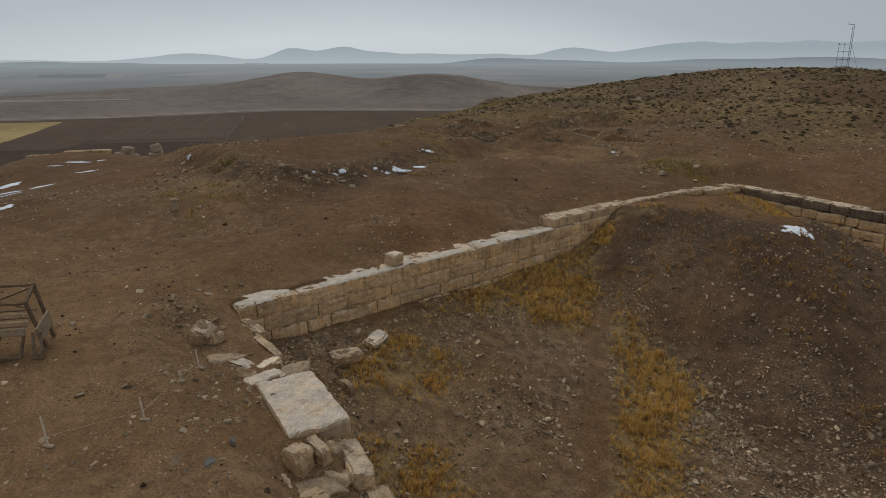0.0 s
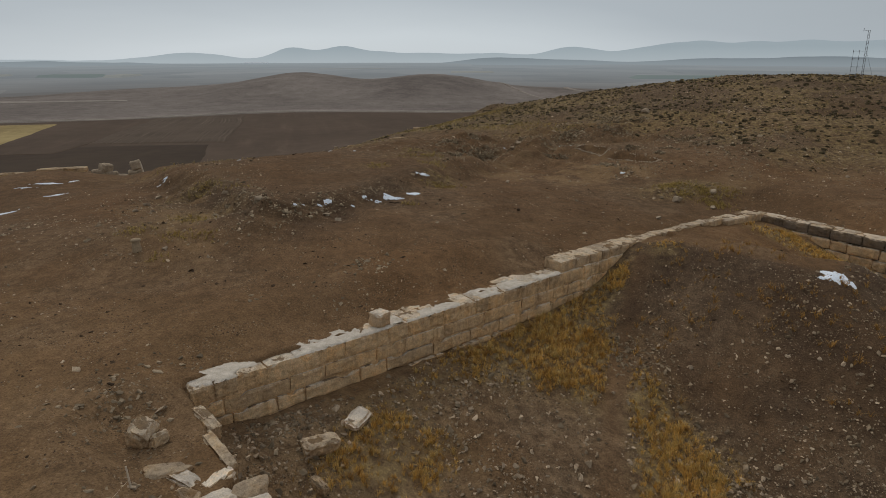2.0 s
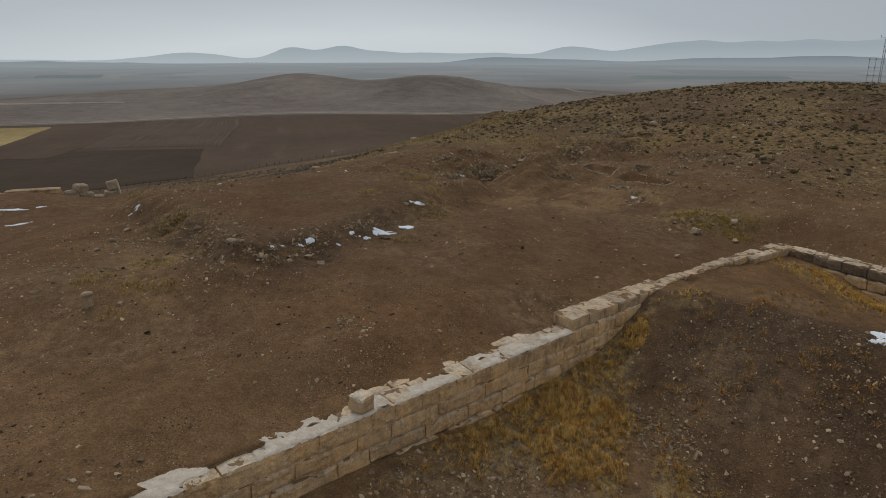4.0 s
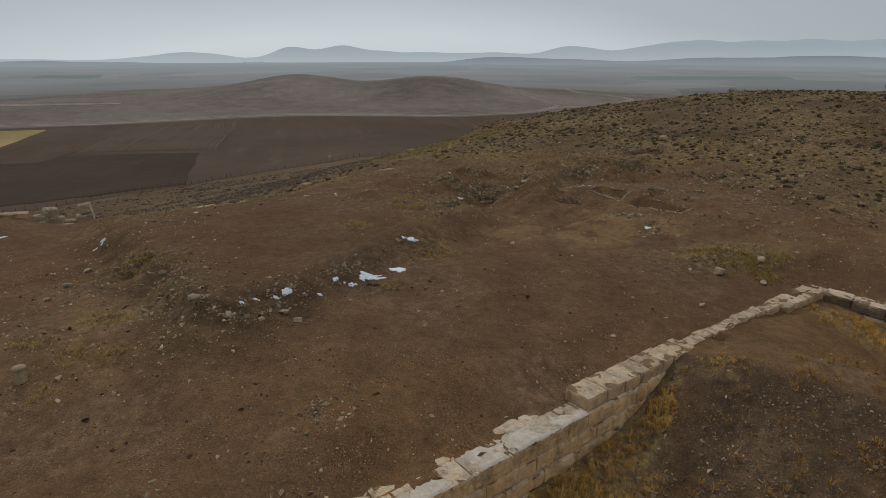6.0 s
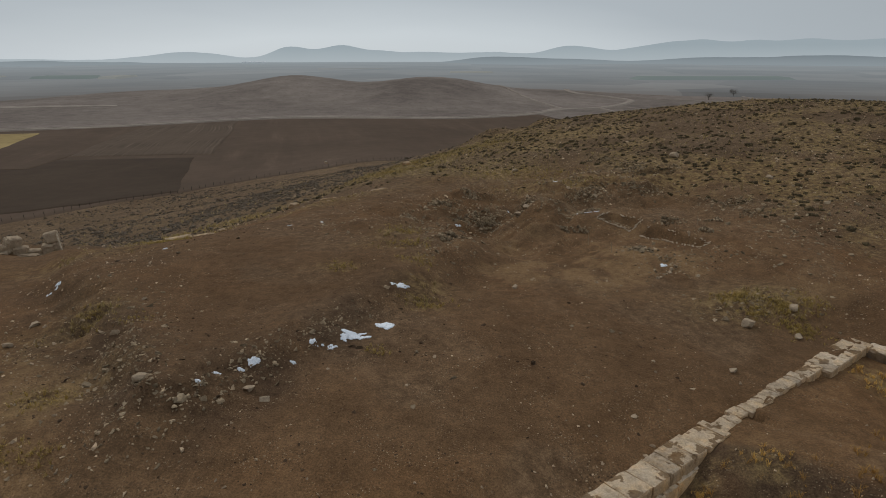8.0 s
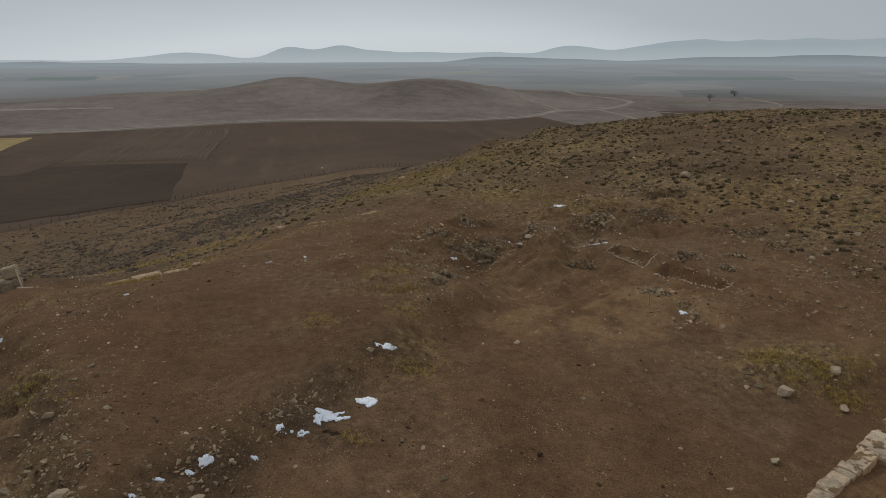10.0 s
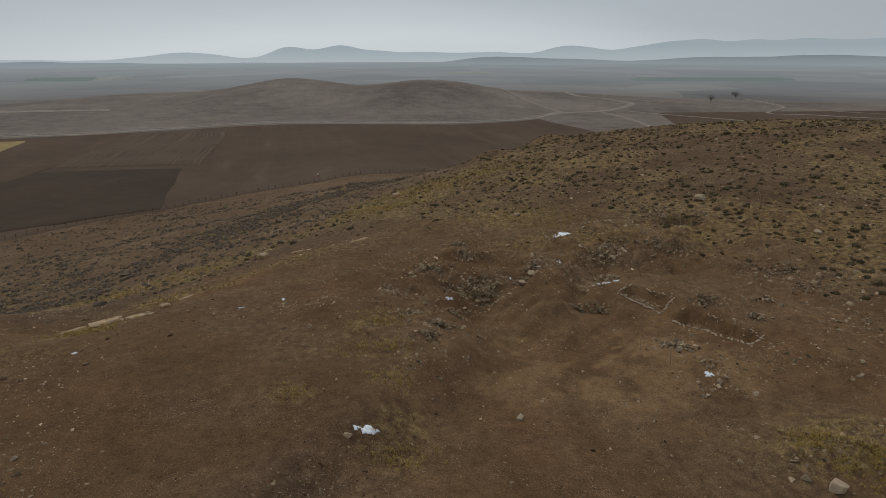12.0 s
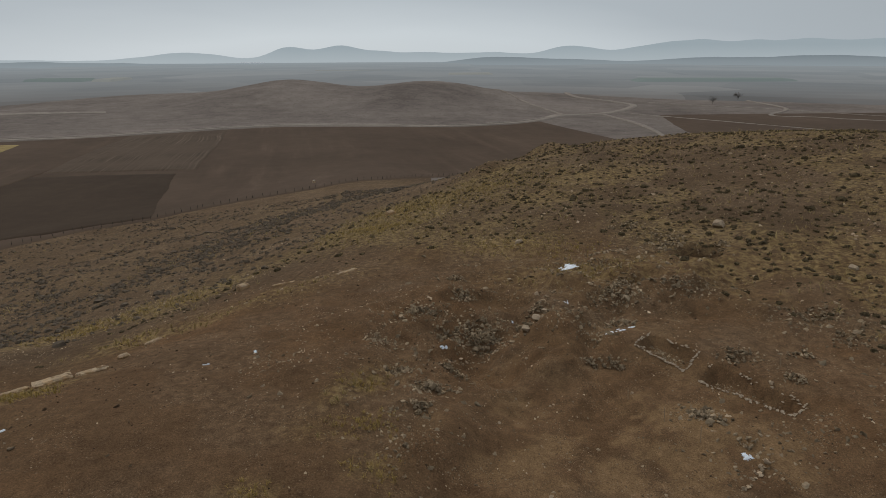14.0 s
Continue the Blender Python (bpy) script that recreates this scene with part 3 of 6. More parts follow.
gx = lines(-18.0, 30.0, 0.2, -4900, 4900, 1.035, 1.03)
gy = lines(8.0, 62.0, 0.2, -4900, 4900, 1.12, 1.018)
GX, GY = np.meshgrid(gx, gy)
GZ = height(GX, GY)
nx, ny = len(gx), len(gy)
quad = (np.arange(ny - 1)[:, None] * nx + np.arange(nx - 1)[None]).ravel()
quads = np.stack([quad, quad + 1, quad + 1 + nx, quad + nx], 1)
ground_me = mesh_of("ground", np.stack([GX.ravel(), GY.ravel(), GZ.ravel()], 1), quads, SOIL, True)
ground_me.materials.append(STEPPE)
fx, fy = GX.ravel()[quad], GY.ravel()[quad]
fz = height(fx, fy, False)
outside = (np.hypot(fx, fy - 45) > 120) & ((fz < PLAIN + 2.0) | (np.hypot(fx, fy - 45) > 300))
ground_me.polygons.foreach_set("material_index", outside.astype(np.int32))


GU, GV = to_uv(GX, GY)
ROOM_MASK = in_room(GU, GV)
# where dry grass grows in the room: u, v, half-lengths, weight
GRASS_SPOTS = ((3.1, 3.1, 1.1, 0.75, 0.85), (4.3, 1.6, 0.9, 0.5, 0.4), (7.2, 0.9, 0.9, 0.4, 0.5), (10.2, 1.5, 1.2, 0.8, 1.2), (12.2, 1.9, 1.2, 0.8, 1.1), (10.7, 3.4, 0.6, 0.8, 1.0), (13.4, 0.8, 1.2, 0.4, 0.9),
               (15.2, 0.5, 1.5, 0.35, 1.0), (12.6, 4.9, 0.4, 0.4, 0.6), (11.9, 5.7, 0.5, 0.6, 1.0), (11.0, 6.7, 0.6, 0.6, 1.1), (10.0, 7.6, 0.65, 0.65, 1.2), (8.7, 8.4, 0.65, 0.6, 1.2), (7.4, 9.3, 0.65, 0.6, 1.1), (6.2, 10.2, 0.7, 0.6, 1.0), (5.0, 11.2, 0.8, 0.7, 0.9), (9.6, 9.4, 0.8, 0.7, 0.5), (11.4, 7.9, 0.6, 0.6, 0.5),
               (0.9, 5.8, 0.45, 0.5, 0.9), (2.0, 6.6, 0.5, 0.5, 0.9), (1.5, 7.7, 0.4, 0.5, 0.7), (18.6, 1.4, 0.5, 0.35, 0.6), (28.6, 5.6, 0.6, 2.4, 1.0), (27.9, 2.4, 0.6, 1.3, 0.8), (29.0, 10.5, 0.6, 1.5, 0.8))
TRAIL = ((17.5, 0.9), (14.6, 2.5), (12.6, 3.6), (10.8, 4.8), (9.2, 6.0), (7.4, 7.6), (5.3, 9.2), (2.5, 11.3))     # a trodden line across the room


def trail(u, v):
    far = np.full(np.shape(u), 9.0)
    for (a, b), (c, d) in zip(TRAIL[:-1], TRAIL[1:]):
        q = np.clip(((u - a) * (c - a) + (v - b) * (d - b)) / ((c - a) ** 2 + (d - b) ** 2), 0, 1)
        far = np.minimum(far, np.hypot(u - a - q * (c - a), v - b - q * (d - b)))
    return np.exp(-(far / 0.42) ** 4)


def room_grass(u, v):
    return (1 - trail(u, v)) * sum(w * np.exp(-0.5 * (((u - a) / (1.2 * p)) ** 2 + ((v - b) / (1.2 * q)) ** 2)) for a, b, p, q, w in GRASS_SPOTS)


# open-air grass and weeds: x, y, half-lengths, turn, weight
WEED_SPOTS = ((14.6, 39.6, 1.7, 0.9, 10, 1.0), (0.2, 40.0, 0.8, 0.5, 20, 0.7), (-12.5, 29.0, 1.2, 0.8, 0, 0.3), (-14.5, 35.0, 1.2, 2.0, 0, 0.3),
              (-3.0, 86.0, 3.5, 6.0, -20, 1.0), (-3.5, 80.0, 3.0, 2.0, 0, 1.0), (-1.5, 72.0, 4.0, 2.0, 0, 0.6), (-10.6, 31.5, 1.4, 0.7, 40, 0.3),
              (-9.5, 60.0, 5.0, 1.2, 30, 0.6), (6.5, 90.0, 7.0, 8.0, 0, 0.6), (-2.2, 44.0, 1.0, 0.4, 0, 0.4), (-18.0, 45.0, 3.0, 1.0, 0, 0.4), (-1.3, 47.6, 0.5, 1.6, -30, 0.9), (-3.9, 41.0, 0.6, 0.35, 0, 0.7), (-0.3, 42.2, 0.6, 0.4, 0, 0.6), (10.5, 60.2, 3.5, 1.5, 0, 0.8), (6.4, 67.0, 3.0, 2.0, 0, 0.9), (-15.0, 48.2, 1.5, 0.5, 42, 1.0), (-3.9, 78.0, 3.0, 2.4, 0, 1.2), (-22.0, 63.5, 4.0, 1.4, 40, 0.9), (-17.5, 67.0, 5.0, 1.6, 42, 0.7), (0.2, 38.4, 0.7, 0.5, 0, 0.8), (-12.8, 36.7, 0.7, 0.5, 30, 0.8), (-11.3, 30.8, 0.6, 0.35, 0, 0.7), (-15.4, 57.3, 1.5, 0.8, 30, 0.8))


def weed(x, y):
    return sum(w * bump(x, y, a, b, p, q, t) for a, b, p, q, t, w in WEED_SPOTS)


def hill_cover(x, y):
    """How thickly scrub stands: on the hill, and on the slope below the rim."""
    on_hill = step(0.0, 5.0, x - 17.5 + 0.42 * (y - 50.0)) * step(41.0, 48.0, y) * step(11.0, 16.0, x)
    back = step(62.0, 74.0, y - 0.2 * x) * step(-10.0, 8.0, x)
    rim = -0.9 * x + 0.45 * y
    slope = step(38.0, 46.0, rim) * (0.35 + 0.65 * step(112.0, 96.0, rim)) * step(150.0, 135.0, rim) * step(52.0, 64.0, y)
    slope = np.maximum(slope, step(36.0, 44.0, rim) * step(62.0, 72.0, y) * 0.7)
    return np.clip(np.maximum(np.maximum(on_hill, back), slope), 0, 1)


far_cut = step(150.0, 120.0, np.hypot(GX, GY - 45))
patchy = step(-0.12, 0.22, fbm(GX, GY, 5.0, 101, 4))
terr, edge_d = terrace(GX, GY)
scarp = np.exp(-0.5 * ((edge_d - 0.8) / 1.3) ** 2) * step(44.0, 38.0, GY)
dug_mask = np.clip(bump(GX, GY, 3.5, 53.0, 5.0, 4.5) + 0.7 * bump(GX, GY, 13, 56, 4.0, 4.0), 0, 1)
grass = (1 - np.clip(1.6 * bump(GX, GY, *HOLLOW, 1.0, 0.8), 0, 1)) * np.clip(ROOM_MASK * room_grass(GU, GV) + (1 - ROOM_MASK) * (weed(GX, GY) + 0.66 * hill_cover(GX, GY) * patchy * (1 - 0.75 * step(42.0, 48.0, -0.9 * GX + 0.45 * GY))), 0, 1) * far_cut
gravel = np.clip(ROOM_MASK * (1 - np.clip(mound_top(GU, GV) + trail(GU, GV), 0, 1)) * (0.42 + 0.9 * fbm(GX, GY, 2.0, 111, 3)) + scarp * 0.2 + dug_mask * (0.05 + 1.0 * fbm(GX, GY, 1.5, 112, 3)) + 0.22 * step(36.0, 50.0, -0.9 * GX + 0.45 * GY) + 0.4 * step(0.05, 0.3, fbm(GX, GY, 4.0, 113, 4)), 0, 1) * far_cut
pale = np.clip(ROOM_MASK * 0.3 * step(7.0, 4.0, GU) + (1 - ROOM_MASK) * 0.6 * step(26.0, 12.0, GY + 0.25 * GX) * (0.8 + 0.7 * fbm(GX, GY, 2.0, 123, 4)) + (1 - ROOM_MASK) * (1.5 * bump(GX, GY, 8.6, 45.0, 4.2, 2.2, 10) + 1.8 * bump(GX, GY, -12.5, 33.4, 0.9, 4.6, 20) + 0.55 * bump(GX, GY, 21.0, 41.5, 6.0, 1.6, -8) + 0.5 * bump(GX, GY, 6.0, 65.0, 1.0, 5.0, 20) + 0.30 * bump(GX, GY, 8.0, 52.0, 5.0, 5.0)) * (0.40 + 2.6 * fbm(GX, GY, 1.5, 121, 5, 0.6)), 0, 1) * far_cut
# dark: darker soil, plus shade put into the hollow, scarp and mound flank
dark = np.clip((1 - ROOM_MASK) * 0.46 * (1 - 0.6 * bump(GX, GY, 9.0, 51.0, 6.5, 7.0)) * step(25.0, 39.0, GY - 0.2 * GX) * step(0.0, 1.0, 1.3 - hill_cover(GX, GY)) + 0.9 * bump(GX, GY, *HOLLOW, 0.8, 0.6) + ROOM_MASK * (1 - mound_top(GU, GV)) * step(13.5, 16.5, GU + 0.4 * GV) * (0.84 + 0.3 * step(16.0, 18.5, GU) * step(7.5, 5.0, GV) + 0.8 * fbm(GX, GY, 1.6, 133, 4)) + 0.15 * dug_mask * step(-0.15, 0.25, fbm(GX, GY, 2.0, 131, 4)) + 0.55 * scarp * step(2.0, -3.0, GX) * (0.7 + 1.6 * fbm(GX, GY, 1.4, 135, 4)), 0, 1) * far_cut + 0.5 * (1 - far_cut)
khaki = (1 - ROOM_MASK) * np.clip(hill_cover(GX, GY) * 0.75 + 0.9 * step(36.0, 46.0, -0.9 * GX + 0.45 * GY) * step(50.0, 58.0, GY) + 0.45 * step(60.0, 70.0, GY) + 0.35 * fbm(GX, GY, 6.0, 145, 4), 0, 1) * far_cut + (1 - far_cut)
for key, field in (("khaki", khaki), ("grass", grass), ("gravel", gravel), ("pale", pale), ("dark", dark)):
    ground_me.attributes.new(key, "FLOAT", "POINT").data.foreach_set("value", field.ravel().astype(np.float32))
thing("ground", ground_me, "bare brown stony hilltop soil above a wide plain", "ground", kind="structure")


# ---- worked land and roads on the plain ----
def field(name, corners, material, label, lift=0.3, cells=48):
    a, b, c, d = [np.array(p, float) for p in corners]
    s, t = np.meshgrid(np.linspace(0, 1, cells + 1), np.linspace(0, 1, cells + 1))
    s, t = s[..., None], t[..., None]
    p = (a * (1 - s) + b * s) * (1 - t) + (d * (1 - s) + c * s) * t
    x = p[..., 0] + 2.4 * fbm(p[..., 0], p[..., 1], 30.0, 141, 4)
    y = p[..., 1] + 2.4 * fbm(p[..., 0], p[..., 1], 30.0, 142, 4)
    up = np.full(x.shape, lift)
    up[0], up[-1], up[:, 0], up[:, -1] = -0.7, -0.7, -0.7, -0.7
    v = np.stack([x, y, height(x, y) + up], -1).reshape(-1, 3)
    q = (np.arange(cells)[:, None] * (cells + 1) + np.arange(cells)[None]).ravel()
    me = mesh_of(name, v, np.stack([q, q + 1, q + cells + 2, q + cells + 1], 1), material, True)
    uv = me.uv_layers.new(name="UVMap")
    st = np.concatenate([s, t], -1).reshape(-1, 2)
    idx = np.empty(len(me.loops), np.int32)
    me.loops.foreach_get("vertex_index", idx)
    uv.data.foreach_set("uv", st[idx].ravel().astype(np.float32))
    return thing(name, me, label, "field", kind="structure")


def ribbon(name, pts, wide, material, label, lift=0.42, category="road"):
    pts = np.array(pts, float)
    n = len(pts)
    out = []
    for i in range(n - 1):
        p0, p1, p2, p3 = pts[max(i - 1, 0)], pts[i], pts[i + 1], pts[min(i + 2, n - 1)]
        for t in np.linspace(0, 1, 10, endpoint=False):
            out.append(0.5 * (2 * p1 + (p2 - p0) * t + (2 * p0 - 5 * p1 + 4 * p2 - p3) * t * t + (3 * p1 - p0 - 3 * p2 + p3) * t ** 3))
    out.append(pts[-1])
    c = np.array(out)
    d = np.gradient(c, axis=0)
    d /= np.linalg.norm(d, axis=1)[:, None] + 1e-9
    nrm = np.stack([-d[:, 1], d[:, 0]], 1)
    w = wide * (1 + 0.35 * fbm(c[:, 0], c[:, 1], 14.0, 151, 2))[:, None]
    rows = []
    for k in (-0.55, -0.45, 0.45, 0.55):
        p = c + nrm * w * k
        rows.append(np.stack([p[:, 0], p[:, 1], height(p[:, 0], p[:, 1]) + (lift if abs(k) < 0.5 else -0.3)], 1))
    m = len(c)
    v = np.concatenate(rows)
    f = [(r * m + i, r * m + i + 1, (r + 1) * m + i + 1, (r + 1) * m + i) for r in range(3) for i in range(m - 1)]
    return thing(name, mesh_of(name, v, f, material, True), label, category, kind="structure")


ROAD = ((-420, 225), (-181, 285), (-143, 302), (-102, 330), (-78, 341), (-50, 341), (-21, 338), (7, 336), (36, 348), (57, 369), (72, 394), (96, 404), (118, 430), (136, 469), (128, 500), (109, 540), (132, 700))
FENCE = ((-120, 92), (-90, 114), (-76.2, 130.7), (-68.7, 140.3), (-58.8, 147.2), (-50.9, 156.4), (-40.8, 163.8), (-27.3, 169.0), (-14.0, 178.0), (-3.2, 194.0), (12, 206), (60, 224))


def along(pts, count):
    """Evenly spaced places on a broken line."""
    pts = np.array(pts, float)
    way = np.concatenate([[0], np.cumsum(np.hypot(*np.diff(pts, axis=0).T))])
    q = np.linspace(0, way[-1], count)
    return np.stack([np.interp(q, way, pts[:, 0]), np.interp(q, way, pts[:, 1])], 1)


def wide_field(near_edge, far_edge, material, label, cells=90, lift=0.22):
    p, q = along(near_edge, cells + 1)[None], along(far_edge, cells + 1)[None]
    t = np.linspace(0, 1, cells + 1)[:, None, None]
    xy = p * (1 - t) + q * t
    x, y = xy[..., 0], xy[..., 1]
    up = np.full(x.shape, lift)
    up[0], up[-1], up[:, 0], up[:, -1] = -0.5, -0.5, -0.5, -0.5
    k = (np.arange(cells)[:, None] * (cells + 1) + np.arange(cells)[None]).ravel()
    me = mesh_of("field", np.stack([x, y, height(x, y) + up], -1).reshape(-1, 3), np.stack([k, k + 1, k + cells + 2, k + cells + 1], 1), material, True)
    return thing("field", me, label, "field", kind="structure")


wide_field([(-250, 20)] + [(x + 1.2, y - 2.0) for x, y in FENCE] + [(95, 226)], [(x, y - 4.5) for x, y in ROAD[:10]], FALLOW, "wide dull brown fallow field between slope and road")
field("ploughed_field", ((-205, 64), (-55.5, 148.5), (-76, 208), (-122, 205)), PLOUGHED, "dark freshly ploughed field below the slope", 0.36)
field("tilled_field", ((-118, 207), (-72, 211), (-97, 322), (-134, 300)), TILLED, "striped brown tilled field beside the road", 0.40)
field("stubble_field", ((-215, 120), (-137, 190), (-163, 272), (-250, 252)), STUBBLE, "yellow straw stubble field beside ploughed land", 0.46)
field("tilled_strip", ((-150, 178), (-114, 187), (-118, 217), (-150, 205)), FALLOW, "lighter brown strip between ploughed fields", 0.43)
field("fallow_field", ((110, 300), (330, 250), (520, 430), (125, 400)), FALLOW, "brown fallow field beside the forked track", 0.3)
field("fallow_field", ((-330, 402), (-200, 408), (-204, 416), (-340, 424)), TRACK, "pale strip of bare ground across the plain", 0.3)
ribbon("road", ROAD, 5.2, TRACK, "pale unmade country road across the plain")
ribbon("road_verge", [(x - 1.0, y + 5.6) for x, y in ROAD[:11]], 2.2, TRACK, "thin pale bare verge along the country road")
ribbon("road", ((74, 396), (68, 424), (56, 470), (40, 560)), 2.4, TRACK, "pale dirt track round the far hill foot")
ribbon("road", ((98, 405), (103, 360), (101, 316), (92, 270), (84, 235)), 2.6, TRACK, "pale dirt track forking towards the hill")
ribbon("road", ((116, 405), (145, 366), (170, 330), (190, 300)), 2.0, TRACK, "thin pale farm track between fields")
ribbon("road", ((242, 545), (231, 447), (194, 393), (214, 379), (236, 359), (330, 300)), 2.5, TRACK, "thin pale farm track with a sharp bend")
ribbon("road", ((150, 500), (201, 456), (224, 433), (256, 385), (330, 330)), 2.0, TRACK, "thin pale farm track across the plain")

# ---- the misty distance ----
# AIR is the haze colour, glowing more strongly in each farther belt
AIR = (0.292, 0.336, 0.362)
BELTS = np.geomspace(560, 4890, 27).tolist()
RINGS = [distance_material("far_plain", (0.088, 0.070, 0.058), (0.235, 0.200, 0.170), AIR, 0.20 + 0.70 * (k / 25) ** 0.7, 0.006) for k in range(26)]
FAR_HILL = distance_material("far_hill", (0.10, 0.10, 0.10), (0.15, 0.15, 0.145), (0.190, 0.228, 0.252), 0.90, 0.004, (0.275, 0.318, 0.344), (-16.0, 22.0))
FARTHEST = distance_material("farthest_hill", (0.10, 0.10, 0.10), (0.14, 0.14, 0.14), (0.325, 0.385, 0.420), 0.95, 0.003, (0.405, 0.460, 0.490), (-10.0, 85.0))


def far_ring(inner, outer, lift, material):
    """A belt of the plain, far behind the hill."""
    rr = np.geomspace(inner, outer, 3)
    aa = np.linspace(0, 2 * np.pi, 145)
    r, a = np.meshgrid(rr, aa, indexing="ij")
    x, y = r * np.sin(a), r * np.cos(a)
    z = PLAIN - 0.6 + (lift + 0.6) * step(inner, inner * 1.06, r) * (inner < 600) + (lift + 0.6) * (inner >= 600) + 3.0 * step(900, 1500, r) + 6.0 * step(1000, 2600, r) * fbm(x, y, 900.0, 161, 3)
    k = len(aa)
    q = (np.arange(len(rr) - 1)[:, None] * k + np.arange(k - 1)[None]).ravel()
    me = mesh_of("backdrop_plain", np.stack([x, y, z], -1).reshape(-1, 3), np.stack([q, q + k, q + k + 1, q + 1], 1), material, True)
    return thing("backdrop_plain", me, "misty grey plain reaching to the horizon", "backdrop", kind="structure")


def far_range(name, distance, depth, peaks, material, label, rough=1.0):
    """A range of hills: peaks as bearing, height above the plain and half-width, in degrees and metres."""
    bearing = np.radians(np.linspace(-180, 180, 721))
    prof = np.zeros_like(bearing)
    for deg, high, half in peaks:
        prof = np.maximum(prof, 0) + high * np.exp(-0.5 * ((np.degrees(bearing) - deg) / half) ** 2)
    prof = prof + rough * 20 * fbm(np.degrees(bearing) * 0.9, bearing * 0 + distance, 5.0, 171, 6, 0.55) + rough * 8
    rows = []
    for k, (f, h) in enumerate(((-1.0, 0.0), (-0.75, 0.14), (-0.5, 0.42), (-0.25, 0.78), (0.0, 1.0), (0.4, 0.7), (0.8, 0.0))):
        d = distance + depth * f + 60 * fbm(np.degrees(bearing), bearing * 0 + k, 6.0, 181, 3)
        z = PLAIN - 4 + np.clip(prof, 0, None) * h * (1 + 0.25 * (k not in (4,)) * fbm(np.degrees(bearing), bearing * 0 + k * 3.1, 2.5, 191, 3))
        rows.append(np.stack([d * np.sin(bearing), d * np.cos(bearing), z], 1))
    n = len(bearing)
    v = np.concatenate(rows)
    f = [(r * n + i, r * n + i + 1, (r + 1) * n + i + 1, (r + 1) * n + i) for r in range(len(rows) - 1) for i in range(n - 1)]
    return thing(name, mesh_of(name, v, f, material, True), label, "hills", kind="structure")


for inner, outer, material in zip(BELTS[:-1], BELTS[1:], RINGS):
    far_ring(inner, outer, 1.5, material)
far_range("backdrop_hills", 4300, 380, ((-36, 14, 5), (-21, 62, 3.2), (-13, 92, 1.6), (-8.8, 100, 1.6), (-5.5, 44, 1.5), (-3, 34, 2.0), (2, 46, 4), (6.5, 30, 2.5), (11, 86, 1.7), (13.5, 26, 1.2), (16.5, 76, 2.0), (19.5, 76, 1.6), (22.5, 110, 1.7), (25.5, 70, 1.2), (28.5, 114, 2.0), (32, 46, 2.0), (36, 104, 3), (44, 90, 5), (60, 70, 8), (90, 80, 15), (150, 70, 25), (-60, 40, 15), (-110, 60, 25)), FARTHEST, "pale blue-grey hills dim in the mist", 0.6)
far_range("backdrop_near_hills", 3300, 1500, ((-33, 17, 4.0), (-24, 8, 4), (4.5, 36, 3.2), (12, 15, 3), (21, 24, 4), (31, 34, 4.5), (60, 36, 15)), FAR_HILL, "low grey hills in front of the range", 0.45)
# crop and stubble colours with AIR's haze mixed in as a glow
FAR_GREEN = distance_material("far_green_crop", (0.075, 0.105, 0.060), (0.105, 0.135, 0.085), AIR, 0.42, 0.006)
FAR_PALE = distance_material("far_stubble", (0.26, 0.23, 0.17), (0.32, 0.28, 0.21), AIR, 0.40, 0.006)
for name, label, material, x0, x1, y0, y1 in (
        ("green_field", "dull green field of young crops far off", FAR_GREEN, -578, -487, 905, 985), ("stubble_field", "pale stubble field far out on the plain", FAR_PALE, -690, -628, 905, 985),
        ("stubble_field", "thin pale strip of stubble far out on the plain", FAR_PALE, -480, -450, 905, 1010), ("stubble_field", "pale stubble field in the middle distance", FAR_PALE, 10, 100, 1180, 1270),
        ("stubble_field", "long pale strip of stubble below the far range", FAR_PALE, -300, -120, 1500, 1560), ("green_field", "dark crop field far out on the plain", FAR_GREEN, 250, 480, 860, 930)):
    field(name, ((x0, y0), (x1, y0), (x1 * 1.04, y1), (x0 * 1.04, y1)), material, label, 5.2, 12)

